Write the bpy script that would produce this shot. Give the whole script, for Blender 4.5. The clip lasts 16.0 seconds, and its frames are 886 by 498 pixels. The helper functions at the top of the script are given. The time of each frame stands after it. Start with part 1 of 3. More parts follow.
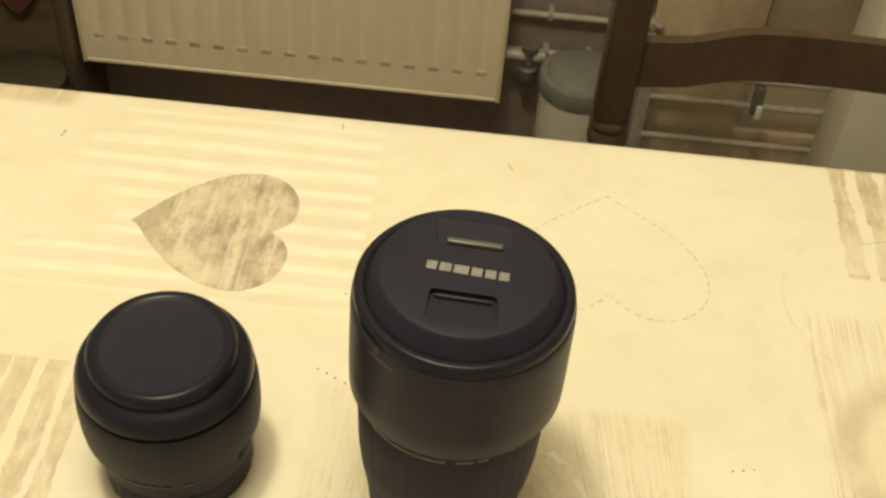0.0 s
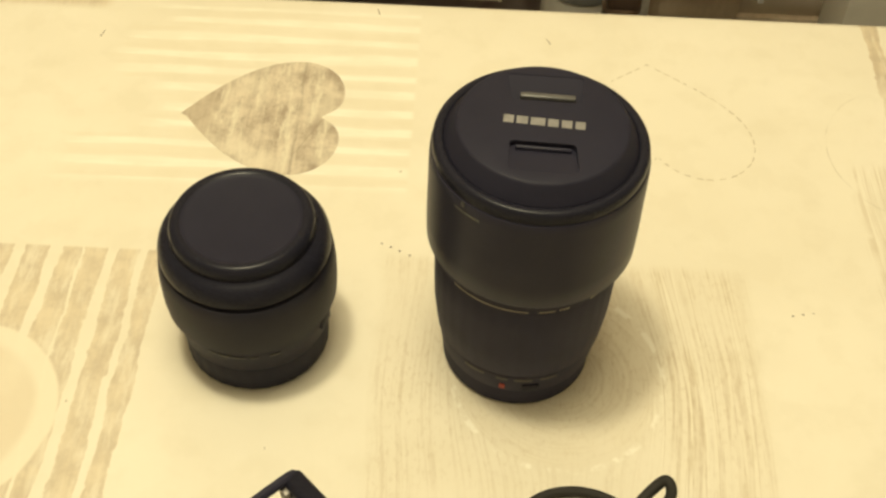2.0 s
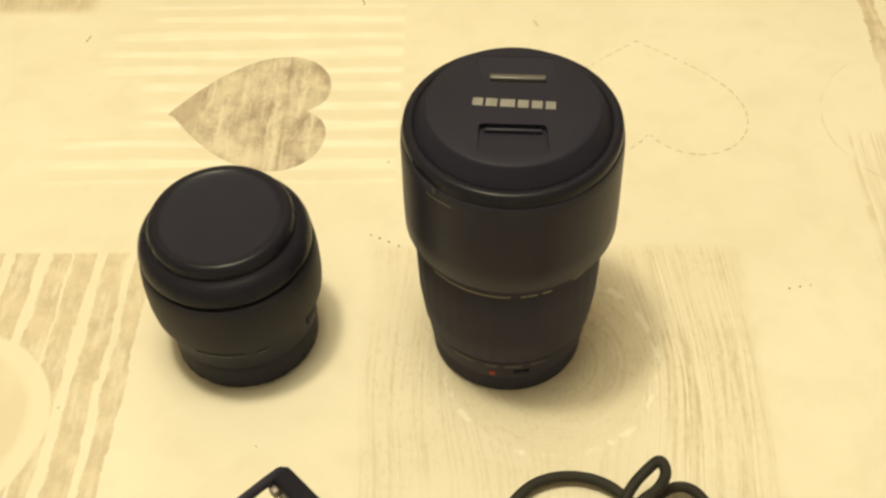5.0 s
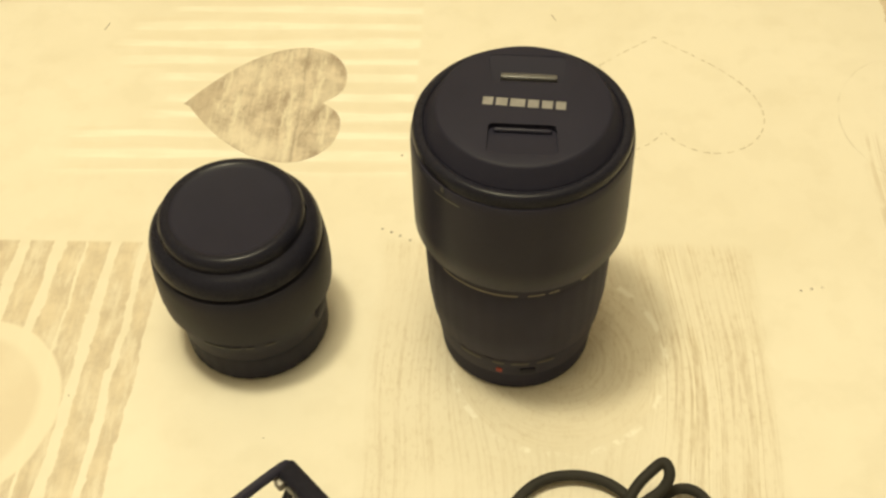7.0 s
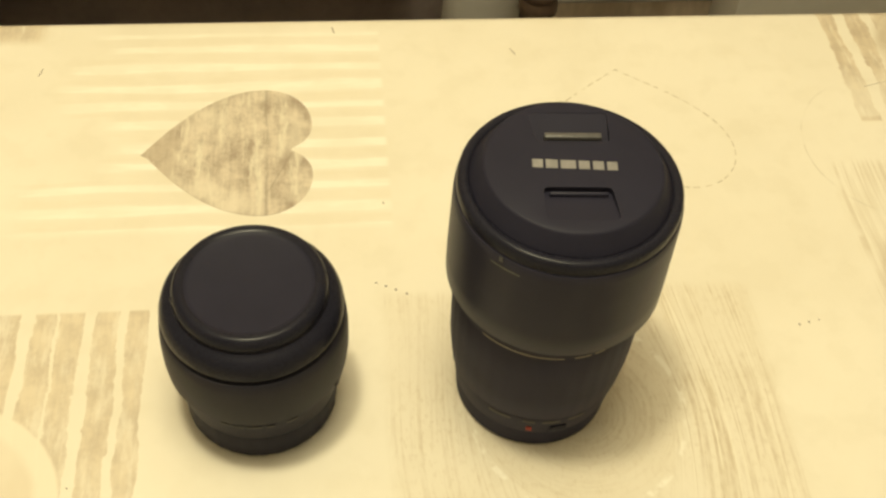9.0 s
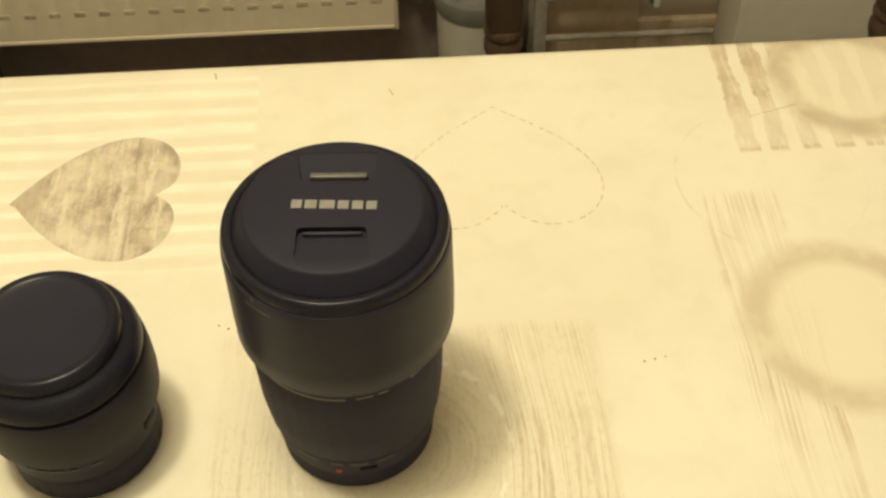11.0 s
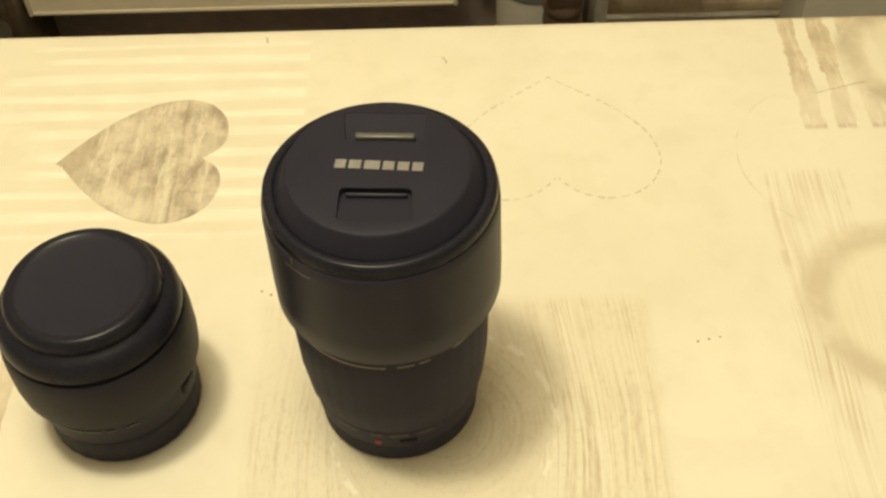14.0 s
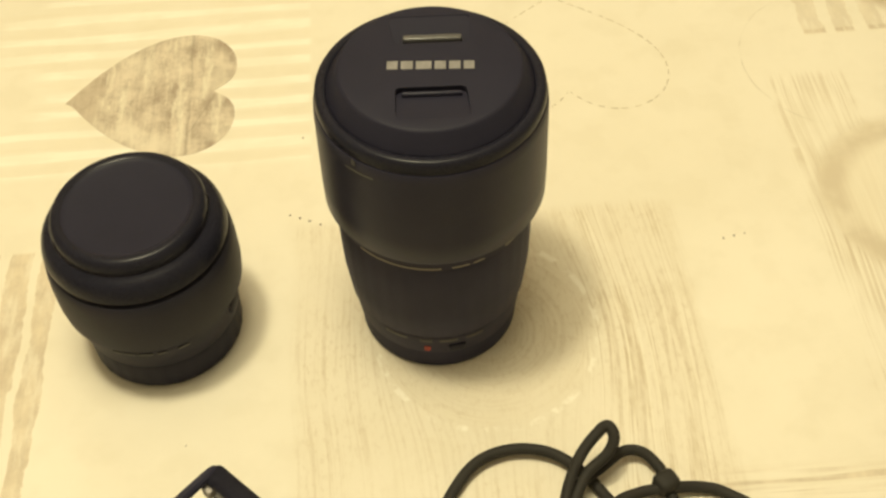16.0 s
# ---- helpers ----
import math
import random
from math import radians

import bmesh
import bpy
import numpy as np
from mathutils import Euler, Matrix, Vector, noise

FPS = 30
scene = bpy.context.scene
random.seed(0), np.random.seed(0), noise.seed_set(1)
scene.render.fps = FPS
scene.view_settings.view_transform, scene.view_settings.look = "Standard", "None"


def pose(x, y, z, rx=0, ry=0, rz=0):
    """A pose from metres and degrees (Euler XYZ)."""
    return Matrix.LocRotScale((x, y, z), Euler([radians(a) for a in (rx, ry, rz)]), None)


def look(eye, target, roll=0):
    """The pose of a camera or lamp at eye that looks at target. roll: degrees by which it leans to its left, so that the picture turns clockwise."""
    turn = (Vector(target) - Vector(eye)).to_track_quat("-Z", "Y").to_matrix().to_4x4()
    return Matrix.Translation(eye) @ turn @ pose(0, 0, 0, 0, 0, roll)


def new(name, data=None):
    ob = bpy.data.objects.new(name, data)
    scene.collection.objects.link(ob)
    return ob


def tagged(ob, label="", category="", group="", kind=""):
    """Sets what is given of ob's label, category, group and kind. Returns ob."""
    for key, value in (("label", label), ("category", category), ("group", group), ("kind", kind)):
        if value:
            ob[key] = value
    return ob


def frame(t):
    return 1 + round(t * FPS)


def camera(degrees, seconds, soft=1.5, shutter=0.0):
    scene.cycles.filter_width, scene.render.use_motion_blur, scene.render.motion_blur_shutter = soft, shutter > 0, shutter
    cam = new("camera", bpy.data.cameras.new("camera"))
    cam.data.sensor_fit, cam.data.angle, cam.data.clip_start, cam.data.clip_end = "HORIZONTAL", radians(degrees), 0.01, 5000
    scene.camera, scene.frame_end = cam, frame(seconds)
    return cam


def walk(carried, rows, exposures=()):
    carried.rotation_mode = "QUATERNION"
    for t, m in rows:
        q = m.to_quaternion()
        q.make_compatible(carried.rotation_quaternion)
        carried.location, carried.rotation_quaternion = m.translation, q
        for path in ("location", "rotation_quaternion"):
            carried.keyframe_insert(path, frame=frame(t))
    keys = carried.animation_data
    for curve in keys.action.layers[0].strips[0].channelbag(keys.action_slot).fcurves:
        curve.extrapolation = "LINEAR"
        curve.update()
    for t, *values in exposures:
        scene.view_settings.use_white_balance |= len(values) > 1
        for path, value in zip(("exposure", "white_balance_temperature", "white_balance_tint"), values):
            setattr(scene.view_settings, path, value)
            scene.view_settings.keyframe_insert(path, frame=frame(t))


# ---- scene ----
cam = camera(41.8, 16.0, 2.6)
PATH = [
    (0, (0.068, -0.21, 1.186), (0.027, 1.211, -0.222), 4.8),
    (0.4, (0.055, -0.218, 1.184), (0.012, 1.182, -0.244), 1.8),
    (0.5, (0.05, -0.221, 1.183), (-0.007, 1.163, -0.259), 2.0),
    (1, (0.049, -0.226, 1.179), (0.03, 1.112, -0.308), 2.2),
    (1.5, (0.045, -0.231, 1.178), (0.04, 1.102, -0.313), 2.0),
    (2, (0.037, -0.237, 1.176), (0.023, 1.085, -0.325), 2.2),
    (2.5, (0.032, -0.236, 1.17), (0.011, 1.081, -0.335), 2.7),
    (3, (0.043, -0.23, 1.166), (0.006, 1.07, -0.354), 0.4),
    (3.5, (0.044, -0.227, 1.172), (0.004, 1.074, -0.347), -0.5),
    (4, (0.045, -0.236, 1.173), (-0.001, 1.07, -0.341), -2.0),
    (4.5, (0.051, -0.233, 1.172), (-0.029, 1.054, -0.356), -2.6),
    (4.7, (0.056, -0.234, 1.171), (-0.014, 1.074, -0.34), -2.5),
    (6.8, (0.063, -0.23, 1.176), (-0.05, 1.074, -0.337), -2.9),
    (7, (0.064, -0.23, 1.175), (-0.047, 1.056, -0.353), -2.8),
    (7.5, (0.067, -0.23, 1.174), (-0.022, 1.076, -0.338), -2.4),
    (8, (0.027, -0.219, 1.179), (0.023, 1.047, -0.37), -2.3),
    (8.5, (-0.013, -0.215, 1.175), (0.146, 1.05, -0.365), 4.1),
    (9, (-0.017, -0.197, 1.179), (0.173, 1.075, -0.353), 4.6),
    (9.5, (0.001, -0.198, 1.183), (0.233, 1.074, -0.343), 4.8),
    (9.7, (0.021, -0.2, 1.189), (0.241, 1.082, -0.329), 4.3),
    (11.8, (0.104, -0.208, 1.173), (0.069, 1.133, -0.311), -2.4),
    (12, (0.099, -0.21, 1.172), (0.056, 1.125, -0.317), -2.2),
    (12.5, (0.095, -0.206, 1.168), (0.064, 1.117, -0.331), -2.0),
    (13, (0.093, -0.204, 1.168), (0.054, 1.115, -0.335), -1.6),
    (13.5, (0.095, -0.201, 1.166), (0.052, 1.116, -0.339), -2.2),
    (14, (0.099, -0.199, 1.164), (0.055, 1.118, -0.34), -2.7),
    (14.5, (0.099, -0.196, 1.163), (0.05, 1.116, -0.345), -2.9),
    (15, (0.092, -0.197, 1.165), (0.029, 1.125, -0.335), -2.8),
    (15.5, (0.087, -0.203, 1.155), (0.001, 1.089, -0.369), -3.3),
    (16, (0.057, -0.221, 1.155), (0.115, 1.05, -0.388), -2.4),
]
walk(cam, [(t, look(eye, target, roll)) for t, eye, target, roll in PATH])

# ---- light ----
world = bpy.data.worlds.new("room_world")
scene.world = world
world.use_nodes = True
world.node_tree.nodes["Background"].inputs[0].default_value = (0.5, 0.42, 0.3, 1)
world.node_tree.nodes["Background"].inputs[1].default_value = 0.03
scene.view_settings.exposure = 0.0

LAMP = (-0.055, 0.030, 1.95)


def disc_lamp(name, place, size, watts, colour):
    data = bpy.data.lights.new(name, "POINT")
    data.energy, data.color, data.shadow_soft_size = watts, colour, size
    ob = new(name, data)
    ob.matrix_world = Matrix.Translation(place)
    return ob


# Wide fill light added beside the unseen bulb to soften the shadows.
disc_lamp("pendant_soft_fill", (LAMP[0] + 0.085, LAMP[1], LAMP[2]), 0.16, 18.6, (1.0, 0.907, 0.595))
disc_lamp("pendant_bulb", (LAMP[0] - 0.08, LAMP[1] + 0.02, LAMP[2] - 0.02), 0.06, 26.4, (1.0, 0.907, 0.595))


# ---- materials ----
class Nodes:
    """A small writer of shader arithmetic."""

    def __init__(self, name):
        self.mat = bpy.data.materials.new(name)
        self.mat.use_nodes = True
        self.tree = self.mat.node_tree
        self.bsdf = self.tree.nodes["Principled BSDF"]
        self.co = self.add("ShaderNodeTexCoord").outputs["Object"]

    def add(self, kind):
        return self.tree.nodes.new(kind)

    def put(self, socket, value):
        if hasattr(value, "is_linked"):
            self.tree.links.new(value, socket)
        elif isinstance(value, tuple) and len(value) == 3 and socket.type == "RGBA":
            socket.default_value = (*value, 1)
        else:
            socket.default_value = value

    def m(self, op, a, b=0.0, c=0.0):
        n = self.add("ShaderNodeMath")
        n.operation = op
        for i, v in enumerate((a, b, c)):
            self.put(n.inputs[i], v)
        return n.outputs[0]

    def axes(self, v=None):
        n = self.add("ShaderNodeSeparateXYZ")
        self.put(n.inputs[0], self.co if v is None else v)
        return n.outputs[0], n.outputs[1], n.outputs[2]

    def vec(self, x, y, z=0.0):
        n = self.add("ShaderNodeCombineXYZ")
        for i, v in enumerate((x, y, z)):
            self.put(n.inputs[i], v)
        return n.outputs[0]

    def scaled(self, sx, sy, sz, v=None):
        n = self.add("ShaderNodeVectorMath")
        n.operation = "MULTIPLY"
        self.put(n.inputs[0], self.co if v is None else v)
        n.inputs[1].default_value = (sx, sy, sz)
        return n.outputs[0]

    def noise(self, scale, v=None, detail=3.0, rough=0.55):
        n = self.add("ShaderNodeTexNoise")
        self.put(n.inputs["Vector"], self.co if v is None else v)
        n.inputs["Scale"].default_value = scale
        n.inputs["Detail"].default_value = detail
        n.inputs["Roughness"].default_value = rough
        return n.outputs["Fac"]

    def step(self, x, lo, hi, a=0.0, b=1.0):
        n = self.add("ShaderNodeMapRange")
        n.interpolation_type = "SMOOTHSTEP"
        for i, v in enumerate((x, lo, hi, a, b)):
            self.put(n.inputs[i], v)
        return n.outputs[0]

    def mix(self, f, a, b):
        n = self.add("ShaderNodeMix")
        n.data_type = "RGBA"
        self.put(n.inputs["Factor"], f)
        self.put(n.inputs[6], a)
        self.put(n.inputs[7], b)
        return n.outputs[2]

    def mul(self, *fs):
        out = fs[0]
        for f in fs[1:]:
            out = self.m("MULTIPLY", out, f)
        return out

    def box(self, x, y, x0, x1, y0, y1, s=0.002):
        return self.mul(self.step(x, x0 - s, x0 + s), self.step(x, x1 - s, x1 + s, 1.0, 0.0),
                        self.step(y, y0 - s, y0 + s), self.step(y, y1 - s, y1 + s, 1.0, 0.0))

    def dist(self, x, y, cx, cy):
        dx, dy = self.m("SUBTRACT", x, cx), self.m("SUBTRACT", y, cy)
        return self.m("SQRT", self.m("ADD", self.mul(dx, dx), self.mul(dy, dy)))

    def ring(self, d, r, w, s):
        return self.step(self.m("ABSOLUTE", self.m("SUBTRACT", d, r)), w, w + s, 1.0, 0.0)

    def bump(self, height, distance, strength=1.0):
        n = self.add("ShaderNodeBump")
        n.inputs["Strength"].default_value = strength
        n.inputs["Distance"].default_value = distance
        self.put(n.inputs["Height"], height)
        self.put(self.bsdf.inputs["Normal"], n.outputs[0])

    def done(self, colour, rough=0.5, metal=0.0, spec=0.5):
        self.put(self.bsdf.inputs["Base Color"], colour)
        self.put(self.bsdf.inputs["Roughness"], rough)
        self.bsdf.inputs["Metallic"].default_value = metal
        self.bsdf.inputs["Specular IOR Level"].default_value = spec
        return self.mat


def surface(name, dark, light, grain, big, rough=(0.4, 0.5), bump=0.0, metal=0.0, spec=0.5, stretch=(1, 1, 1)):
    """Two-scale varied colour with fine relief."""
    n = Nodes(name)
    v = n.scaled(*stretch)
    fine, wide = n.noise(grain, v, 4.0), n.noise(big, v, 2.0)
    f = n.step(n.m("ADD", n.mul(fine, 0.5), n.mul(wide, 0.5)), 0.3, 0.7)
    if bump:
        n.bump(fine, bump)
    return n.done(n.mix(f, dark, light), n.step(fine, 0.3, 0.7, rough[0], rough[1]), metal, spec)


def print_browns(n, x, y, sx, sy):
    """The worn wood of the printed motifs, with its grain along y."""
    v = n.vec(n.m("MULTIPLY", x, sx), n.m("MULTIPLY", y, sy))
    streak, blot, fine = n.noise(1.0, v, 5.0, 0.65), n.noise(75.0, None, 3.0), n.noise(420.0, None, 2.0)
    f = n.m("ADD", n.m("ADD", n.mul(streak, 0.42), n.mul(blot, 0.62)), n.mul(fine, 0.16))
    return f


STRETCH = 1.05
CREAM, CREAM_LOW = (0.83, 0.775, 0.66), (0.76, 0.70, 0.575)
TAN = (0.50, 0.395, 0.255)
BROWN_DEEP = (0.27, 0.22, 0.165)


def cloth_material():
    n = Nodes("printed_oilcloth")
    x, y, z = n.axes()
    y = n.m("MULTIPLY_ADD", y, 1 / STRETCH, 0.08 - 0.08 / STRETCH)
    wob = n.m("SUBTRACT", n.noise(55.0, None, 4.0, 0.6), 0.5)
    wob_fine = n.m("SUBTRACT", n.noise(260.0, None, 3.0), 0.5)
    mottle = n.step(n.noise(14.0, None, 4.0), 0.35, 0.7)
    lumps = n.step(n.noise(48.0, None, 3.0), 0.46, 0.68)
    patch = n.step(n.noise(4.5, None, 3.0), 0.40, 0.62)
    colour = n.mix(n.m("ADD", n.m("ADD", n.mul(mottle, 0.5), n.mul(patch, 0.4)), n.mul(lumps, 0.36)), CREAM, CREAM_LOW)
    browns = print_browns(n, x, y, 300.0, 26.0)
    wood = n.mix(n.step(browns, 0.42, 0.78), (0.69, 0.59, 0.44), (0.50, 0.405, 0.295))
    # pale planks lying across, with washed shadows between
    sway = n.m("SUBTRACT", n.noise(1.0, n.vec(n.m("MULTIPLY", x, 7.0), n.m("MULTIPLY", y, 60.0)), 3.0, 0.6), 0.5)
    course = n.m("MULTIPLY", n.m("ADD", n.m("ADD", y, -0.0218), n.m("ADD", n.mul(sway, 0.011), n.mul(wob_fine, 0.0008))), 1 / 0.0141)
    across = n.m("ABSOLUTE", n.m("SUBTRACT", n.m("FRACT", course), 0.5))
    ends = n.m("MULTIPLY", n.m("SUBTRACT", n.noise(1.0, n.vec(0.0, n.m("FLOOR", course), 0.7), 0.0), 0.5), 0.16)
    ragged = n.mul(n.step(n.m("ADD", x, n.m("ADD", ends, n.mul(wob, 0.03))), -0.150, -0.128), n.step(x, 0.0115, 0.0145, 1.0, 0.0))
    in_a = n.mul(ragged, n.step(y, 0.168, 0.174), n.step(y, 0.309, 0.312, 1.0, 0.0))
    washed = n.step(n.noise(1.0, n.vec(n.m("MULTIPLY", x, 26.0), n.m("MULTIPLY", y, 120.0)), 3.0, 0.6), 0.34, 0.62, 0.25, 1.0)
    colour = n.mix(n.mul(in_a, n.step(across, 0.24, 0.34), washed, 0.30), colour, (0.72, 0.635, 0.48))
    colour = n.mix(n.mul(in_a, n.step(across, 0.17, 0.23, 1.0, 0.0), n.step(washed, 0.2, 1.0, 0.8, 0.35)), colour, (0.89, 0.85, 0.745))
    # vertical worn stripes at the two corners
    edge_wob = n.m("SUBTRACT", n.noise(1.0, n.vec(n.m("MULTIPLY", x, 90.0), n.m("MULTIPLY", y, 32.0)), 4.0, 0.6), 0.5)
    xs = n.m("ADD", x, n.m("ADD", n.mul(edge_wob, 0.0105), n.mul(wob_fine, 0.0022)))
    saw = n.m("FRACT", n.m("MULTIPLY", n.m("ADD", xs, 1.0032), 1 / 0.0168))
    stripe = n.mul(n.step(saw, 0.02, 0.07), n.step(saw, 0.64, 0.70, 1.0, 0.0))
    worn = n.step(n.noise(1.0, n.vec(n.m("MULTIPLY", x, 240.0), n.m("MULTIPLY", y, 45.0)), 4.0, 0.7), 0.28, 0.5, 0.25, 1.0)
    zone_b = n.box(x, y, -0.60, -0.0960, -0.30, 0.1265, 0.0010)
    xb = n.m("ADD", x, n.m("ADD", n.mul(edge_wob, 0.0080), n.mul(wob_fine, 0.0022)))
    planks = 0.0
    for mid, half in ((-0.2130, 0.0056), (-0.1965, 0.0056), (-0.1805, 0.0054), (-0.1632, 0.0058), (-0.1460, 0.0053), (-0.1346, 0.0045), (-0.1186, 0.0056), (-0.1050, 0.0043)):
        planks = n.m("MAXIMUM", planks, n.step(n.m("ABSOLUTE", n.m("SUBTRACT", xb, mid)), half - 0.0003, half + 0.0004, 1.0, 0.0))
    worn_b = n.step(n.noise(1.0, n.vec(n.m("MULTIPLY", x, 150.0), n.m("MULTIPLY", y, 38.0)), 4.0, 0.7), 0.30, 0.56, 0.25, 0.82)
    zone_t = n.box(xs, y, 0.2735, 0.62, 0.2325, 0.60, 0.0012)
    zone_l = n.box(x, y, -0.60, -0.172, 0.306, 0.6, 0.004)
    colour = n.mix(n.m("MAXIMUM", n.mul(zone_b, planks, worn_b), n.mul(zone_t, stripe, worn, n.m("MAXIMUM", n.step(y, 0.252, 0.282, 0.42, 0.95), n.step(y, 0.2345, 0.2385, 0.8, 0.0)))), colour, wood)
    colour = n.mix(n.mul(zone_l, worn, 0.75), colour, wood)
    # washed plank with long grain lines and a round knot under the tall lens
    knot = n.dist(x, y, 0.0872, 0.0670)
    inside = n.step(knot, 0.0425, 0.049, 1.0, 0.0)
    warp = n.mul(n.m("SUBTRACT", n.noise(6.0, None, 2.0), 0.5), 0.010)
    # the grain parts and flows round the knot
    bent = n.m("SUBTRACT", 1.0, n.m("DIVIDE", 0.00075, n.m("ADD", n.mul(knot, knot), 0.0004)))
    flow = n.m("ADD", n.mul(n.m("SUBTRACT", x, 0.0872), bent), 0.0872)
    vg = n.vec(n.m("MULTIPLY", n.m("ADD", flow, warp), 450.0), n.m("MULTIPLY", y, 11.0))
    lines = n.noise(1.0, vg, 3.0, 0.6)
    vk = n.vec(n.m("MULTIPLY", n.m("ADD", knot, n.mul(warp, 1.5)), 640.0), n.m("MULTIPLY", x, 40.0))
    rings = n.noise(1.0, vk, 3.0, 0.6)
    fade = n.step(n.noise(18.0, None, 2.0), 0.32, 0.66, 0.25, 1.0)
    zone_c = n.box(n.m("ADD", x, n.mul(wob, 0.006)), y, 0.006, 0.178, -0.40, 0.1290, 0.004)
    veil = n.mix(n.mul(zone_c, n.step(inside, 0.0, 1.0, 0.20, 0.34)), colour, (0.66, 0.57, 0.42))
    g = n.mix(inside, n.vec(lines, lines, lines), n.vec(rings, rings, rings))
    gx = n.axes(g)[0]
    flecks = n.step(n.noise(1.0, n.vec(n.m("MULTIPLY", x, 420.0), n.m("MULTIPLY", y, 120.0)), 2.0), 0.38, 0.6, 0.5, 1.0)
    firm = n.mul(n.step(x, 0.115, 0.142, 0.40, 0.72), n.step(x, 0.160, 0.170, 1.0, 0.7))
    colour = n.mix(n.mul(zone_c, n.step(gx, 0.47, 0.62), fade, flecks, n.mix(inside, n.vec(firm, firm, firm), (0.30, 0.30, 0.30))), veil, TAN)
    specks = n.step(n.noise(1.0, n.vec(n.m("MULTIPLY", x, 520.0), n.m("MULTIPLY", y, 260.0)), 3.0, 0.6), 0.5, 0.68)
    colour = n.mix(n.mul(zone_c, specks, fade, n.step(inside, 0.0, 1.0, 0.28, 0.32)), colour, TAN)
    # long split lines beside the knot, brown with a pale edge
    split = n.noise(1.0, n.vec(n.m("MULTIPLY", n.m("ADD", flow, n.mul(warp, 0.6)), 170.0), n.m("MULTIPLY", y, 5.0), 3.3), 2.0, 0.5)
    beside = n.mul(zone_c, n.step(x, 0.122, 0.134), n.step(x, 0.166, 0.176, 1.0, 0.2))
    colour = n.mix(n.mul(beside, n.ring(split, 0.5, 0.010, 0.022), n.step(flecks, 0.3, 1.0, 0.18, 0.44)), colour, (0.52, 0.42, 0.27))
    colour = n.mix(n.mul(beside, n.ring(split, 0.545, 0.010, 0.02), 0.3), colour, (0.87, 0.82, 0.70))
    edge = n.ring(knot, 0.0472, 0.0006, 0.0014)
    broken = n.step(n.noise(120.0, None, 2.0), 0.48, 0.6)
    colour = n.mix(n.mul(edge, broken, zone_c, 0.6), colour, (0.92, 0.88, 0.78))
    # grain strip further along
    zone_d = n.box(n.m("ADD", x, n.mul(wob, 0.02)), y, 0.2455, 0.284, -0.15, 0.203, 0.004)
    colour = n.mix(n.mul(zone_d, n.step(lines, 0.43, 0.62), fade, 0.6), colour, TAN)
    zone_e = n.box(x, y, 0.168, 0.45, -0.30, -0.006, 0.004)
    vh = n.vec(n.m("MULTIPLY", x, 9.0), n.m("MULTIPLY", y, 230.0))
    colour = n.mix(n.mul(zone_e, n.step(n.noise(1.0, vh, 3.0), 0.46, 0.62), 0.7), colour, wood)
    # washed discs
    for cx, cy, r, inner, stain in ((-0.176, 0.034, 0.0460, 0.75, 0.0), (0.297, 0.121, 0.0475, 0.5, 0.72), (0.348, 0.285, 0.0450, 0.5, 0.98)):
        d = n.dist(n.m("ADD", x, n.mul(wob, 0.003)), y, cx, cy)
        colour = n.mix(n.mul(n.step(d, r - 0.001, r + 0.001, 1.0, 0.0), 0.95 if inner > 0.6 else 0.8), colour, (0.80, 0.74, 0.61) if inner > 0.6 else (0.79, 0.725, 0.59))
        if inner > 0.6:
            colour = n.mix(n.mul(n.step(d, r - 0.012, r - 0.007, 1.0, 0.0), n.step(n.noise(30.0), 0.3, 0.6, 0.45, 0.8)), colour, (0.70, 0.61, 0.475))
        else:
            colour = n.mix(n.mul(n.ring(d, r - 0.006, 0.0016, 0.010), n.step(n.noise(40.0), 0.25, 0.6, 0.3, 1.0), stain), colour, (0.55, 0.465, 0.345))
    pen = n.dist(n.m("ADD", x, n.mul(wob, 0.004)), y, 0.285, 0.214)
    colour = n.mix(n.mul(n.ring(pen, 0.0495, 0.0002, 0.0005), n.step(x, 0.250, 0.262, 1.0, 0.25),
                         n.step(n.noise(60.0), 0.40, 0.6, 0.1, 1.0), 0.34), colour, (0.42, 0.36, 0.26))
    weave = n.noise(1500.0, None, 2.0)
    n.bump(n.m("ADD", weave, n.mul(n.noise(40.0), 2.0)), 0.0002, 0.6)
    return n.done(colour, n.step(mottle, 0.0, 1.0, 0.42, 0.52), 0.0, 0.4)


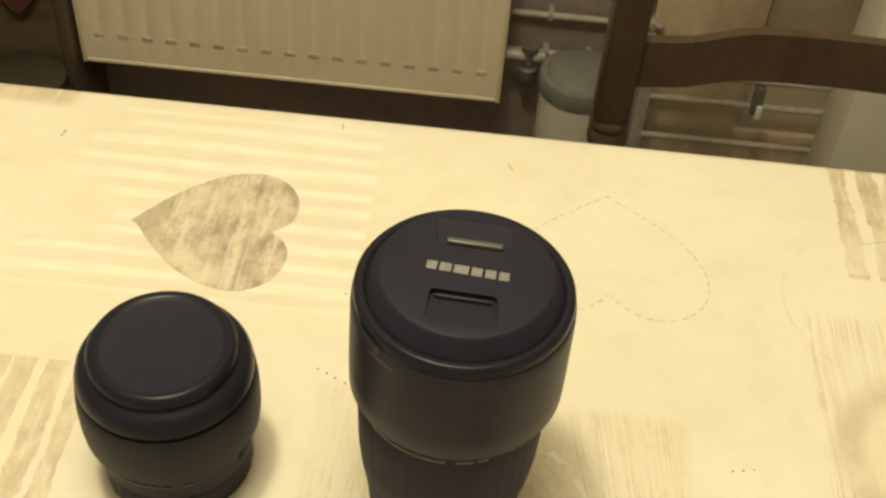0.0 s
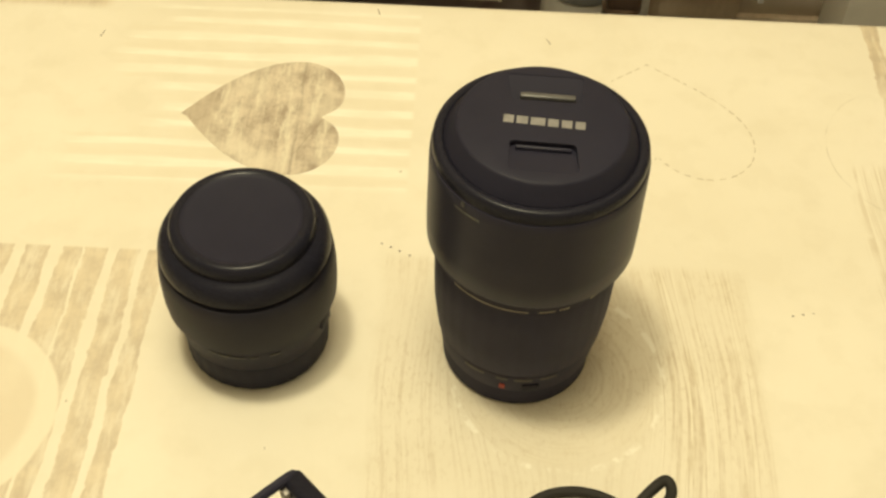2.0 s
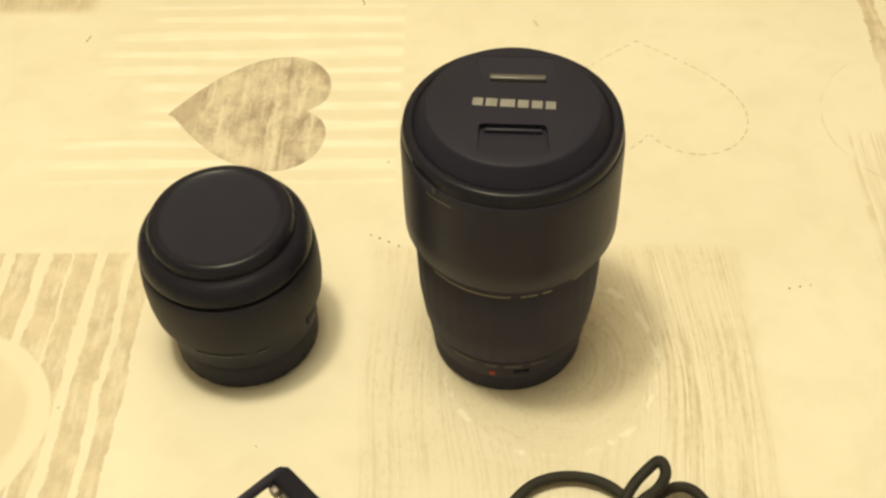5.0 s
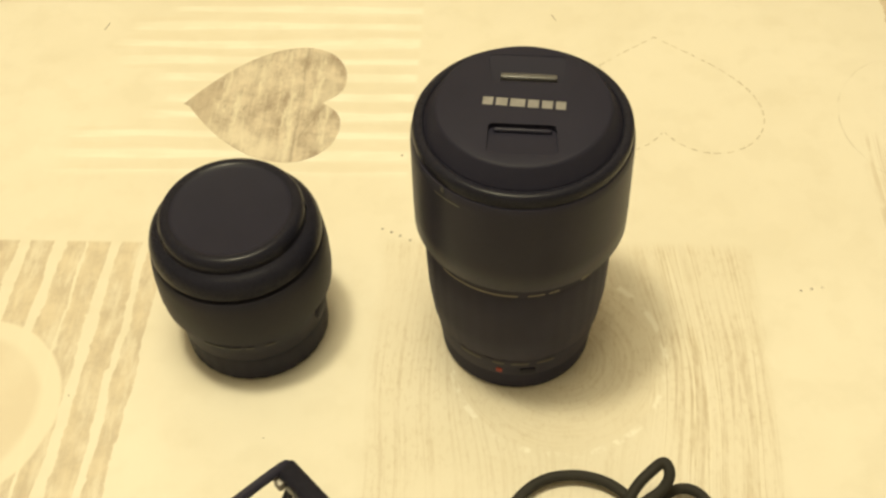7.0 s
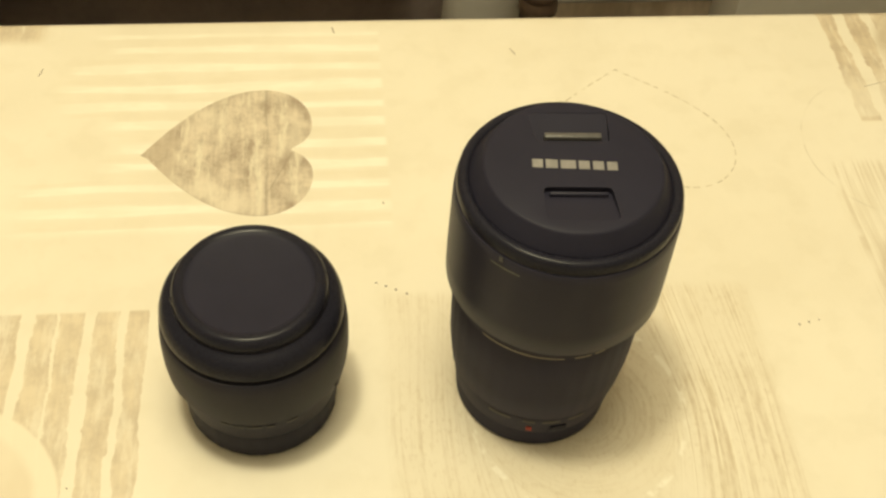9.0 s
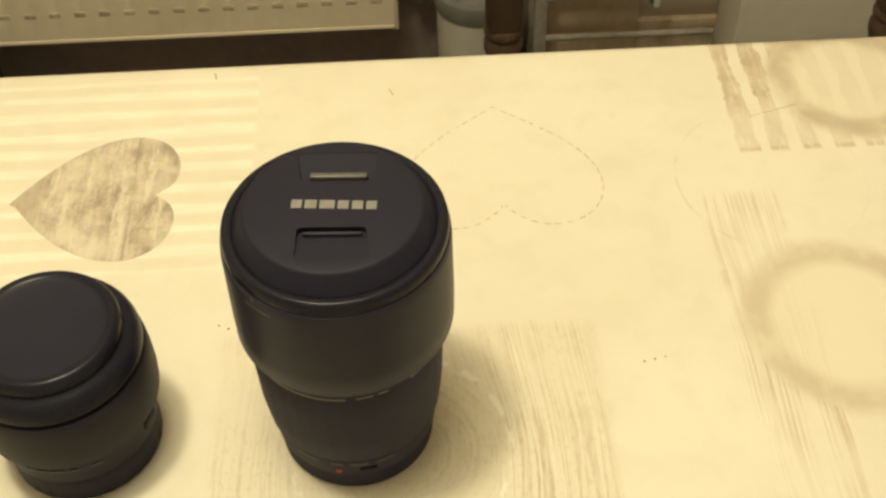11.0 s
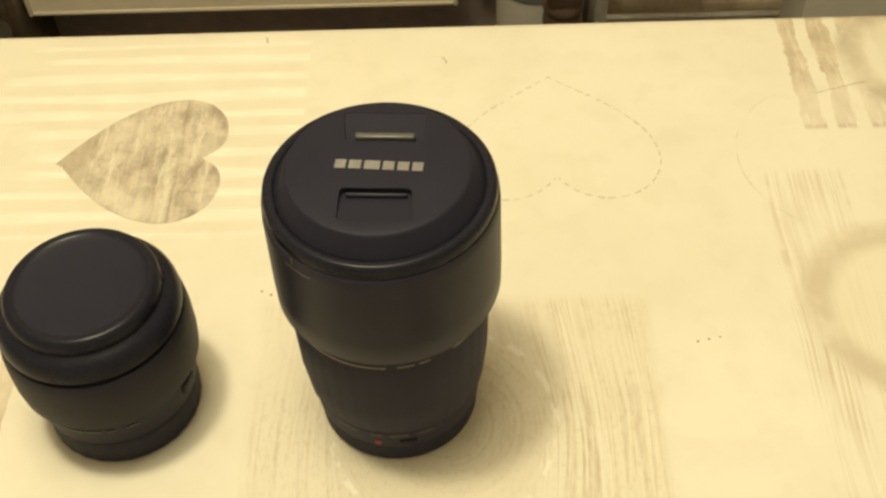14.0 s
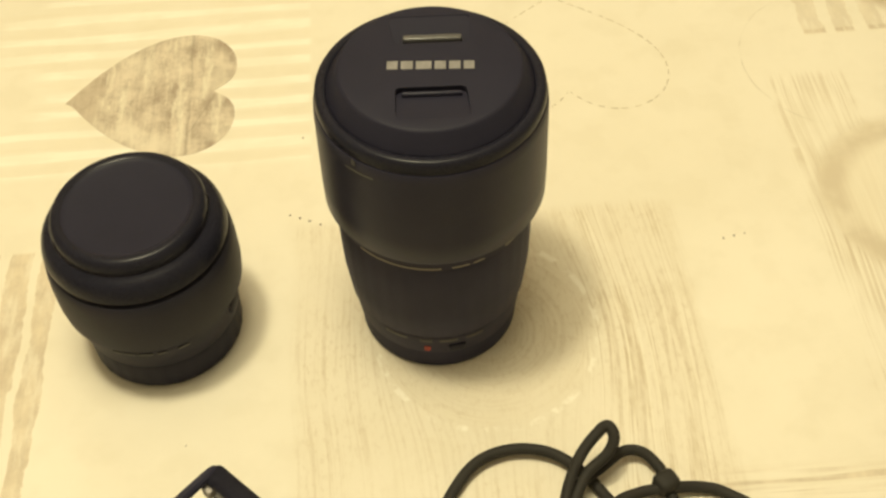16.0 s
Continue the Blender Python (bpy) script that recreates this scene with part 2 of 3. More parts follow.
def heart_material():
    n = Nodes("printed_worn_wood_heart")
    x, y, z = n.axes()
    y = n.m("MULTIPLY_ADD", y, 1 / STRETCH, 0.08 - 0.08 / STRETCH)
    f = print_browns(n, x, y, 230.0, 30.0)
    colour = n.mix(n.step(f, 0.44, 0.80), (0.68, 0.592, 0.47), (0.345, 0.275, 0.21))
    fleck = n.noise(1.0, n.vec(n.m("MULTIPLY", x, 360.0), n.m("MULTIPLY", y, 130.0)), 3.0, 0.6)
    pale = n.step(n.noise(1.0, n.vec(n.m("MULTIPLY", x, 160.0), n.m("MULTIPLY", y, 30.0)), 4.0, 0.7), 0.5, 0.68)
    colour = n.mix(n.mul(pale, 0.75), colour, (0.76, 0.70, 0.56))
    colour = n.mix(n.step(n.noise(38.0, None, 2.0), 0.5, 0.66, 0.0, 0.5), colour, (0.74, 0.665, 0.53))
    crack = n.m("ADD", n.m("SUBTRACT", x, -0.0490), n.mul(n.m("SUBTRACT", n.noise(30.0), 0.5), 0.004))
    colour = n.mix(n.mul(n.step(n.m("ABSOLUTE", crack), 0.0003, 0.0011, 0.38, 0.0), n.step(fleck, 0.36, 0.5)), colour, BROWN_DEEP)
    slant = n.m("SUBTRACT", n.m("SUBTRACT", x, -0.0369), n.mul(n.m("SUBTRACT", y, 0.2178), 0.455))
    colour = n.mix(n.mul(n.step(n.m("ABSOLUTE", slant), 0.0002, 0.0008, 0.4, 0.0), n.step(y, 0.192, 0.198), n.step(y, 0.2175, 0.220, 1.0, 0.0)), colour, BROWN_DEEP)
    worn_tip = n.m("ADD", x, n.mul(n.m("SUBTRACT", n.noise(60.0, None, 3.0), 0.5), 0.02))
    colour = n.mix(n.step(worn_tip, -0.098, -0.092, 0.5, 0.0), colour, (0.42, 0.34, 0.255))
    knots = n.mul(n.step(fleck, 0.60, 0.68), n.step(n.noise(46.0, None, 2.0), 0.5, 0.62))
    colour = n.mix(n.mul(knots, 0.5), colour, BROWN_DEEP)
    return n.done(colour, 0.46, 0.0, 0.4)


MAT_CLOTH, MAT_HEART = cloth_material(), heart_material()
MAT_MARK = surface("print_ink_brown", (0.48, 0.42, 0.31), (0.72, 0.65, 0.51), 900, 60)
MAT_MARK_DARK = surface("print_ink_dark", (0.22, 0.18, 0.13), (0.38, 0.315, 0.235), 900, 60)
MAT_BLACK = surface("black_lens_plastic", (0.0227, 0.0216, 0.0372), (0.0287, 0.0273, 0.0464), 2600, 60, (0.36, 0.44), 0.00002, spec=0.17)
MAT_BLACK_MATT = surface("matt_black_plastic", (0.0205, 0.0196, 0.0325), (0.0260, 0.0248, 0.0404), 3200, 60, (0.44, 0.54), 0.00004, spec=0.16)
# Worn clip edge; the grey also puts its lamp reflection into the colour.
MAT_CLIP = surface("worn_highlit_glossy_plastic", (0.07, 0.068, 0.07), (0.11, 0.105, 0.105), 900, 60, (0.28, 0.36), spec=0.6)
MAT_LIP = surface("rubbed_black_plastic", (0.0140, 0.0137, 0.0217), (0.0173, 0.0169, 0.0264), 2600, 60, (0.25, 0.31), spec=0.13)
MAT_CAP_FACE = surface("dull_black_cap_plastic", (0.0175, 0.0167, 0.0292), (0.0220, 0.0211, 0.0364), 1800, 40, (0.46, 0.56), 0.00004, spec=0.14)
MAT_RUBBER = surface("black_grip_rubber", (0.0314, 0.0301, 0.0522), (0.0394, 0.0377, 0.0655), 1800, 50, (0.6, 0.72), 0.00006, spec=0.2)
MAT_GREY_BAND = surface("dark_grey_lens_barrel", (0.0194, 0.0183, 0.0279), (0.0238, 0.0226, 0.0335), 2400, 60, (0.46, 0.54), 0.00003, spec=0.18)
MAT_GOLD = surface("worn_gold_line", (0.2100, 0.1750, 0.1260), (0.2940, 0.2520, 0.1890), 900, 70, (0.4, 0.5), metal=0.3)
MAT_WHITE_INK = surface("pale_grey_print", (0.19, 0.182, 0.178), (0.27, 0.258, 0.254), 2000, 200)
MAT_DIM_INK = surface("faint_grey_print", (0.10, 0.095, 0.085), (0.16, 0.15, 0.135), 2000, 200)
MAT_FAINT = surface("rubbed_grey_print", (0.0230, 0.0220, 0.0220), (0.0340, 0.0320, 0.0310), 2000, 200)
MAT_WORN_INK = surface("worn_grey_print", (0.05, 0.046, 0.040), (0.085, 0.078, 0.068), 1400, 200)
MAT_RED = surface("red_index_dot", (0.30, 0.03, 0.02), (0.42, 0.05, 0.035), 900, 100)
MAT_CABLE = surface("black_cable_sheath", (0.022, 0.020, 0.017), (0.032, 0.029, 0.025), 900, 40, (0.6, 0.72), spec=0.25)
MAT_SILVER = surface("scuffed_silver_plastic", (0.2160, 0.2040, 0.1800), (0.3000, 0.2880, 0.2580), 500, 60, (0.2, 0.3), metal=0.5)
def glass_material():
    n = Nodes("clear_lens_glass")
    n.bsdf.inputs["Transmission Weight"].default_value = 1.0
    n.bsdf.inputs["IOR"].default_value = 1.02
    return n.done((0.95, 0.95, 0.93), 0.02, 0.0, 0.4)


MAT_GLASS = glass_material()
MAT_RAD = surface("cream_radiator_enamel", (0.84, 0.735, 0.575), (0.90, 0.795, 0.635), 40, 6, (0.32, 0.42), 0.0002)
MAT_RAD_SLOT = surface("dusty_radiator_weld", (0.4600, 0.3795, 0.2645), (0.7590, 0.6555, 0.5060), 160, 40)
MAT_CHAIR = surface("dark_stained_chair_wood", (0.0720, 0.0460, 0.0310), (0.1150, 0.0740, 0.0500), 60, 9, (0.36, 0.5), 0.0004, stretch=(6, 6, 1))
MAT_WALL = surface("stained_plaster_wall", (0.5428, 0.4543, 0.3540), (0.6608, 0.5605, 0.4425), 30, 3, (0.7, 0.85), 0.0008)
MAT_PALE_WALL = surface("pale_wall_paint", (0.7392, 0.6944, 0.6160), (0.8288, 0.7840, 0.7056), 40, 3, (0.7, 0.85), 0.0006)
MAT_DARK_WALL = surface("dark_brown_wall", (0.2834, 0.2279, 0.2129), (0.3819, 0.3142, 0.2927), 50, 5, (0.35, 0.5), 0.0003)
MAT_FLOOR = surface("dark_floor_tile", (0.05, 0.036, 0.028), (0.085, 0.064, 0.05), 40, 4, (0.3, 0.45), 0.0004)
MAT_CEIL = surface("white_ceiling_paint", (0.70, 0.67, 0.61), (0.76, 0.73, 0.67), 60, 4, (0.8, 0.9), 0.0005)
MAT_PIPE = surface("painted_metal_pipe", (0.30, 0.27, 0.23), (0.46, 0.42, 0.37), 90, 12, (0.3, 0.42))
MAT_BIN = surface("white_bin_plastic", (0.76, 0.73, 0.67), (0.83, 0.80, 0.74), 60, 8, (0.38, 0.5))
MAT_BIN_LID = surface("grey_bin_lid_plastic", (0.16, 0.158, 0.15), (0.21, 0.208, 0.20), 60, 8, (0.3, 0.42))
MAT_PANEL = surface("pale_grey_cabinet_paint", (0.80, 0.75, 0.66), (0.87, 0.82, 0.73), 30, 4, (0.4, 0.5), 0.0002)
MAT_DARK_WOOD = surface("dark_cabinet_wood", (0.0850, 0.0612, 0.0408), (0.1530, 0.1122, 0.0765), 50, 7, (0.35, 0.5), 0.0004, stretch=(1, 1, 6))
MAT_JAR = surface("smoky_glaze", (0.042, 0.035, 0.027), (0.068, 0.057, 0.044), 60, 9, (0.3, 0.45), spec=0.4)
MAT_FELT = surface("red_felt", (0.0650, 0.0221, 0.0182), (0.0975, 0.0325, 0.0260), 300, 20, (0.85, 0.95), 0.0006)
MAT_BOARD = surface("brown_fibre_board", (0.5400, 0.4253, 0.3038), (0.7020, 0.5670, 0.4185), 40, 6, (0.6, 0.75), 0.0003, stretch=(3, 3, 1))
MAT_VALVE = surface("dull_grey_valve_metal", (0.16, 0.145, 0.13), (0.24, 0.22, 0.20), 120, 15, (0.35, 0.5), metal=0.4)
MAT_CLAMP_TAB = surface("white_clamp_plastic", (0.74, 0.72, 0.68), (0.80, 0.78, 0.74), 200, 20)
MAT_TABLE = surface("table_wood", (0.22, 0.14, 0.08), (0.33, 0.22, 0.13), 50, 7, (0.4, 0.55), 0.0004, stretch=(1, 8, 1))


# ---- mesh helpers ----
def part(name, bm, material, parent=None, label="", sharp=35.0, smooth=True):
    """Links a bmesh as one mesh object under a thing or a part."""
    bmesh.ops.recalc_face_normals(bm, faces=bm.faces)
    mesh = bpy.data.meshes.new(name)
    bm.to_mesh(mesh)
    bm.free()
    mesh.materials.append(material)
    if smooth:
        mesh.polygons.foreach_set("use_smooth", [True] * len(mesh.polygons))
        mesh.set_sharp_from_angle(angle=radians(sharp))
    ob = new(name, mesh)
    if parent is not None:
        ob.parent = parent
    return tagged(ob, label) if label else ob


def thing(name, place, label, category, turn=0.0, group="", kind=""):
    ob = new(name)
    ob.matrix_world = pose(*place, 0, 0, turn)
    ob.empty_display_size = 0.05
    return tagged(ob, label, category, group, kind)


def block(sx, sy, sz, cx=0.0, cy=0.0, cz=0.0, bevel=0.0, segments=2, bm=None, m=None):
    """A box of that size round its centre, its edges rounded."""
    own = bmesh.new()
    bmesh.ops.create_cube(own, size=1.0)
    bmesh.ops.scale(own, vec=(sx, sy, sz), verts=own.verts)
    if bevel:
        bmesh.ops.bevel(own, geom=own.edges[:], offset=bevel, segments=segments, profile=0.5, affect="EDGES")
    bmesh.ops.transform(own, matrix=Matrix.Translation((cx, cy, cz)) if m is None else m, verts=own.verts)
    return own if bm is None else merge(bm, own)


def merge(bm, other):
    mesh = bpy.data.meshes.new("tmp")
    other.to_mesh(mesh)
    other.free()
    bm.from_mesh(mesh)
    bpy.data.meshes.remove(mesh)
    return bm


def lathe(profile, n=96, ripple=0.0, teeth=0, bm=None):
    """Turns a profile of (radius, height) round z; a radius of 0 closes it."""
    bm = bm or bmesh.new()
    rows = []
    for r, z in profile:
        if r == 0:
            rows.append([bm.verts.new((0, 0, z))])
        else:
            rows.append([bm.verts.new(((r + ripple * (1 if teeth and (i * teeth // n) % 2 else 0)) * math.cos(2 * math.pi * i / n),
                                       (r + ripple * (1 if teeth and (i * teeth // n) % 2 else 0)) * math.sin(2 * math.pi * i / n), z)) for i in range(n)])
    for a, b in zip(rows, rows[1:]):
        for i in range(n):
            j = (i + 1) % n
            if len(a) == 1 and len(b) == 1:
                continue
            if len(a) == 1:
                bm.faces.new((a[0], b[i], b[j]))
            elif len(b) == 1:
                bm.faces.new((a[i], a[j], b[0]))
            else:
                bm.faces.new((a[i], a[j], b[j], b[i]))
    return bm


def smooth_path(points, steps=10):
    pts = [Vector(p) for p in points]
    pts = [2 * pts[0] - pts[1]] + pts + [2 * pts[-1] - pts[-2]]
    out = []
    for a, b, c, d in zip(pts, pts[1:], pts[2:], pts[3:]):
        for k in range(steps):
            t = k / steps
            out.append(0.5 * (2 * b + (c - a) * t + (2 * a - 5 * b + 4 * c - d) * t * t + (3 * b - a - 3 * c + d) * t ** 3))
    return out + [pts[-2]]


def tube(points, radius, sides=12, steps=10, bm=None):
    """A round bar along a smooth line through the points."""
    bm = bm or bmesh.new()
    line = smooth_path(points, steps) if steps > 1 else [Vector(p) for p in points]
    side, rows = None, []
    for i, p in enumerate(line):
        ahead = (line[min(i + 1, len(line) - 1)] - line[max(i - 1, 0)]).normalized()
        if side is None:
            side = ahead.orthogonal().normalized()
        side = (side - ahead * side.dot(ahead)).normalized()
        up = ahead.cross(side)
        rows.append([bm.verts.new(p + radius * (math.cos(2 * math.pi * k / sides) * side + math.sin(2 * math.pi * k / sides) * up)) for k in range(sides)])
    for a, b in zip(rows, rows[1:]):
        for k in range(sides):
            bm.faces.new((a[k], a[(k + 1) % sides], b[(k + 1) % sides], b[k]))
    bm.faces.new(rows[0])
    bm.faces.new(rows[-1])
    return bm


def sheet(outline, z, thick, bm=None):
    """A flat plate with that outline."""
    bm = bm or bmesh.new()
    low = [bm.verts.new((x, y, z)) for x, y in outline]
    high = [bm.verts.new((x, y, z + thick)) for x, y in outline]
    bm.faces.new(high)
    bm.faces.new(low[::-1])
    for i in range(len(low)):
        j = (i + 1) % len(low)
        bm.faces.new((low[i], low[j], high[j], high[i]))
    return bm


def stretched(bm):
    """Stretches the print along y, as on the cloth."""
    for v in bm.verts:
        v.co.y = 0.08 + (v.co.y - 0.08) * STRETCH
    return bm


def bezier(a, b, c, d, n=14):
    out = []
    for k in range(n):
        t = k / n
        w = ((1 - t) ** 3, 3 * t * (1 - t) ** 2, 3 * t * t * (1 - t), t ** 3)
        out.append(tuple(w[0] * a[i] + w[1] * b[i] + w[2] * c[i] + w[3] * d[i] for i in range(2)))
    return out


def band(radius, z0, z1, a0, a1, thick, n=24, bm=None, radius2=None):
    """A raised strip on a drum between two heights and two angles in degrees."""
    bm = bm or bmesh.new()
    r2 = radius if radius2 is None else radius2
    grid = []
    for i in range(n + 1):
        a = radians(a0 + (a1 - a0) * i / n)
        c, s = math.cos(a), math.sin(a)
        grid.append([bm.verts.new((r * c, r * s, z)) for r, z in ((radius, z0), (radius + thick, z0), (r2 + thick, z1), (r2, z1))])
    for p, q in zip(grid, grid[1:]):
        for k in range(4):
            bm.faces.new((p[k], q[k], q[(k + 1) % 4], p[(k + 1) % 4]))
    bm.faces.new(grid[0])
    bm.faces.new(grid[-1])
    return bm


# ---- room ----
TOP = 0.75
WALL_Y = 1.19


def wall(name, sx, sy, sz, x, y, z, mat, label):
    ob = part(name, block(sx, sy, sz), mat)
    ob.location = (x, y, z)
    return tagged(ob, label, "wall", kind="structure")


wall("wall_north", 5.0, 0.12, 2.38, 0.0, WALL_Y + 0.06, 1.31, MAT_WALL, "dull beige plaster wall behind the radiator")
# The next three walls and the ceiling are unseen, pale to bounce light.
wall("wall_south", 5.0, 0.12, 2.5, 0.0, -2.26, 1.25, MAT_PALE_WALL, "unseen pale wall closing the room and bouncing light")
wall("wall_west", 0.12, 3.4, 2.5, -2.44, -0.5, 1.25, MAT_PALE_WALL, "unseen pale wall closing the room and bouncing light")
wall("wall_east", 0.12, 3.4, 2.5, 2.44, -0.5, 1.25, MAT_PALE_WALL, "unseen pale wall closing the room and bouncing light")
tagged(part("floor", block(5.0, 3.5, 0.06, 0, -0.53, -0.03), MAT_FLOOR), "dark brown tiled floor", "floor", kind="structure")
tagged(part("ceiling", block(5.0, 3.5, 0.06, 0, -0.53, 2.53), MAT_CEIL), "unseen white ceiling bouncing light", "ceiling", kind="structure")
tagged(part("baseboard", block(2.05, 0.13, 0.12, 1.325, WALL_Y + 0.055, 0.06, 0.003), MAT_BOARD), "brown wooden skirting along the wall", "baseboard", kind="structure")
# Thin darker sheet over the lower wall, up to the rack.
tagged(part("wall_lower", block(2.66, 0.016, 0.90, -1.04, WALL_Y - 0.007, 0.45, 0.002), MAT_DARK_WALL), "dark brown lower wall behind the radiator", "wall", kind="structure")


# ---- table and its cloth ----
X0, X1, Y0, Y1 = -0.80, 0.80, -0.62, 0.3350


def dining_table():
    t = thing("dining_table", (0, 0, 0), "wooden dining table under a printed oilcloth", "table")
    part("tabletop", block(X1 - X0 - 0.02, Y1 - Y0 - 0.02, 0.03, 0, (Y0 + Y1) / 2, TOP - 0.0185, 0.004), MAT_TABLE, t)
    for sx in (X0 + 0.08, X1 - 0.08):
        for sy in (Y0 + 0.08, Y1 - 0.08):
            part("leg", block(0.06, 0.06, 0.716, sx, sy, 0.358, 0.006), MAT_TABLE, t)
    part("apron", block(1.38, 0.02, 0.08, 0, Y1 - 0.08, 0.674, 0.002), MAT_TABLE, t)
    part("apron", block(1.38, 0.02, 0.08, 0, Y0 + 0.08, 0.674, 0.002), MAT_TABLE, t)


def tablecloth():
    """A sheet over the table, its rim turned down with a soft fold."""
    t = thing("tablecloth", (0, 0, 0), "cream oilcloth printed with hearts and worn wood, on the table", "tablecloth")
    bm = bmesh.new()
    drop = [(-0.03, 0.0), (-0.006, 0.0), (-0.0018, -0.0012), (0.0, -0.005), (0.003, -0.06), (0.007, -0.14)]
    rows = []
    for k, (out, dz) in enumerate(drop):
        row = []
        for (ax, ay), (bx, by) in (((X0, Y0), (X1, Y0)), ((X1, Y0), (X1, Y1)), ((X1, Y1), (X0, Y1)), ((X0, Y1), (X0, Y0))):
            for i in range(40):
                f = i / 40
                px, py = ax + (bx - ax) * f, ay + (by - ay) * f
                nx, ny = (by - ay), -(bx - ax)
                l = math.hypot(nx, ny)
                w = out + (0.004 * math.sin(23 * px + 17 * py) * (k - 3) / 2 if k > 3 else 0)
                cx = min(max(px, X0 + 0.03), X1 - 0.03) if k == 0 else px
                cy = min(max(py, Y0 + 0.03), Y1 - 0.03) if k == 0 else py
                row.append(bm.verts.new((cx, cy, TOP) if k == 0 else (px + nx / l * w, py + ny / l * w, TOP + dz)))
        rows.append(row)
    for a, b in zip(rows, rows[1:]):
        for i in range(len(a)):
            j = (i + 1) % len(a)
            bm.faces.new((a[i], a[j], b[j], b[i]))
    bm.faces.new(rows[0])
    part("sheet", bm, MAT_CLOTH, t, sharp=60)
    # the printed heart of worn wood
    half = bezier((-0.1122, 0.2203), (-0.096, 0.243), (-0.075, 0.265), (-0.051, 0.265)) \
        + bezier((-0.051, 0.265), (-0.036, 0.265), (-0.0255, 0.253), (-0.0255, 0.2395)) \
        + bezier((-0.0255, 0.2395), (-0.0255, 0.231), (-0.030, 0.2265), (-0.0368, 0.2225)) + [(-0.0368, 0.2222)]
    axis = 0.2222
    other = [(x, 2 * axis - y - 0.001 * (1 - (x + 0.11) / 0.085)) for x, y in half[1:-1]]
    part("printed_heart", stretched(sheet(half + other[::-1], TOP + 0.00005, 0.00018)), MAT_HEART, t, "printed heart of worn brown wood")
    # the stitched outline of a second heart
    right = bezier((0.144, 0.276), (0.162, 0.262), (0.197, 0.243), (0.197, 0.216), 40) \
        + bezier((0.197, 0.216), (0.197, 0.200), (0.184, 0.189), (0.170, 0.189), 24) \
        + bezier((0.170, 0.189), (0.158, 0.189), (0.149, 0.196), (0.144, 0.204), 20)
    bm = bmesh.new()
    rnd = random.Random(4)
    for flip in (1, -1):
        line = [Vector((0.144 + flip * (x - 0.144), y)) for x, y in right]
        run = 0.0
        for a, b in zip(line, line[1:]):
            run += (b - a).length
            if run % 0.0062 < 0.0033:
                d = (b - a).normalized() * 0.00022
                nrm = Vector((-d.y, d.x)) * (1.2 + rnd.random())
                sheet([tuple(a - nrm), tuple(b - nrm), tuple(b + nrm), tuple(a + nrm)][::flip], TOP + 0.00005, 0.00012, bm)
    tagged(part("stitched_heart_outline", stretched(bm), MAT_MARK, t, "thin dashed heart outline"), kind="stuff")
    # pinprick marks and fine scratches of the print
    bm = bmesh.new()
    for x, y, r in ((0.003, 0.137, 0.0007), (0.0075, 0.135, 0.0008), (0.012, 0.1328, 0.0008), (0.017, 0.1303, 0.0008),
                    (0.199, 0.105, 0.0007), (0.204, 0.106, 0.0007), (0.209, 0.107, 0.0005), (-0.038, 0.024, 0.0004),
                    (0.009, 0.185, 0.0007), (-0.127, 0.042, 0.0005)):
        r *= 0.8
        sheet([(x + r * math.cos(a * math.pi / 4), y + r * math.sin(a * math.pi / 4)) for a in range(8)], TOP + 0.00005, 0.00012, bm)
    for x, y, dx, dy in ((-0.170, 0.282, 0.0008, 0.0028), (-0.0125, 0.312, -0.0006, 0.0026), (0.088, 0.292, -0.0012, 0.0024), (0.298, 0.2625, 0.014, 0.004)):
        w = 0.00032
        sheet([(x - dx - w, y - dy), (x - dx + w, y - dy), (x + w * 1.6, y), (x + dx + w, y + dy), (x + dx - w, y + dy), (x - w * 0.4, y)], TOP + 0.00005, 0.00012, bm)
    tagged(part("print_specks", stretched(bm), MAT_MARK_DARK, t, "tiny dark dots and ticks of the print"), kind="stuff")


dining_table()
tablecloth()


# ---- the two lenses ----
def zoom_lens():
    t = thing("zoom_lens", (0.0692, 0.0821, TOP + 0.0003), "tall black zoom lens with reversed hood and cap, on cloth", "camera lens")
    part("mount_barrel", lathe([(0, 0), (0.0311, 0), (0.0320, 0.0008), (0.0323, 0.0100), (0.0322, 0.0105), (0.0330, 0.0116), (0.0341, 0.0215), (0.0343, 0.0232), (0.0337, 0.0237), (0, 0.0238)]), MAT_RUBBER, t)
    part("zoom_ring", lathe([(0.030, 0.0240), (0.0344, 0.0241), (0.0350, 0.0250), (0.0365, 0.0400), (0.0369, 0.0560), (0.0370, 0.0692), (0.0368, 0.0698), (0.030, 0.0699)], 288, 0.00012, 72), MAT_RUBBER, t)
    part("front_barrel", lathe([(0.030, 0.0700), (0.0369, 0.0701), (0.0372, 0.0704), (0.0372, 0.082), (0.036, 0.083), (0.030, 0.083)]), MAT_RUBBER, t)
    hood = part("hood", lathe([(0.0384, 0.0795), (0.0412, 0.0786), (0.0419, 0.0797), (0.0420, 0.0900), (0.0416, 0.1200), (0.0413, 0.1238), (0.0410, 0.1244), (0.0384, 0.1246)], 128), MAT_BLACK, t)
    # the front ring, a little narrower than the hood round it
    part("rim", lathe([(0.0384, 0.1247), (0.0407, 0.1248), (0.0408, 0.1253), (0.0406, 0.1276), (0.0404, 0.1285), (0.0399, 0.1293), (0.0391, 0.1298), (0.0382, 0.1299),
                        (0.0372, 0.1297), (0.0366, 0.1293), (0.0364, 0.1288)], 128), MAT_LIP, hood)
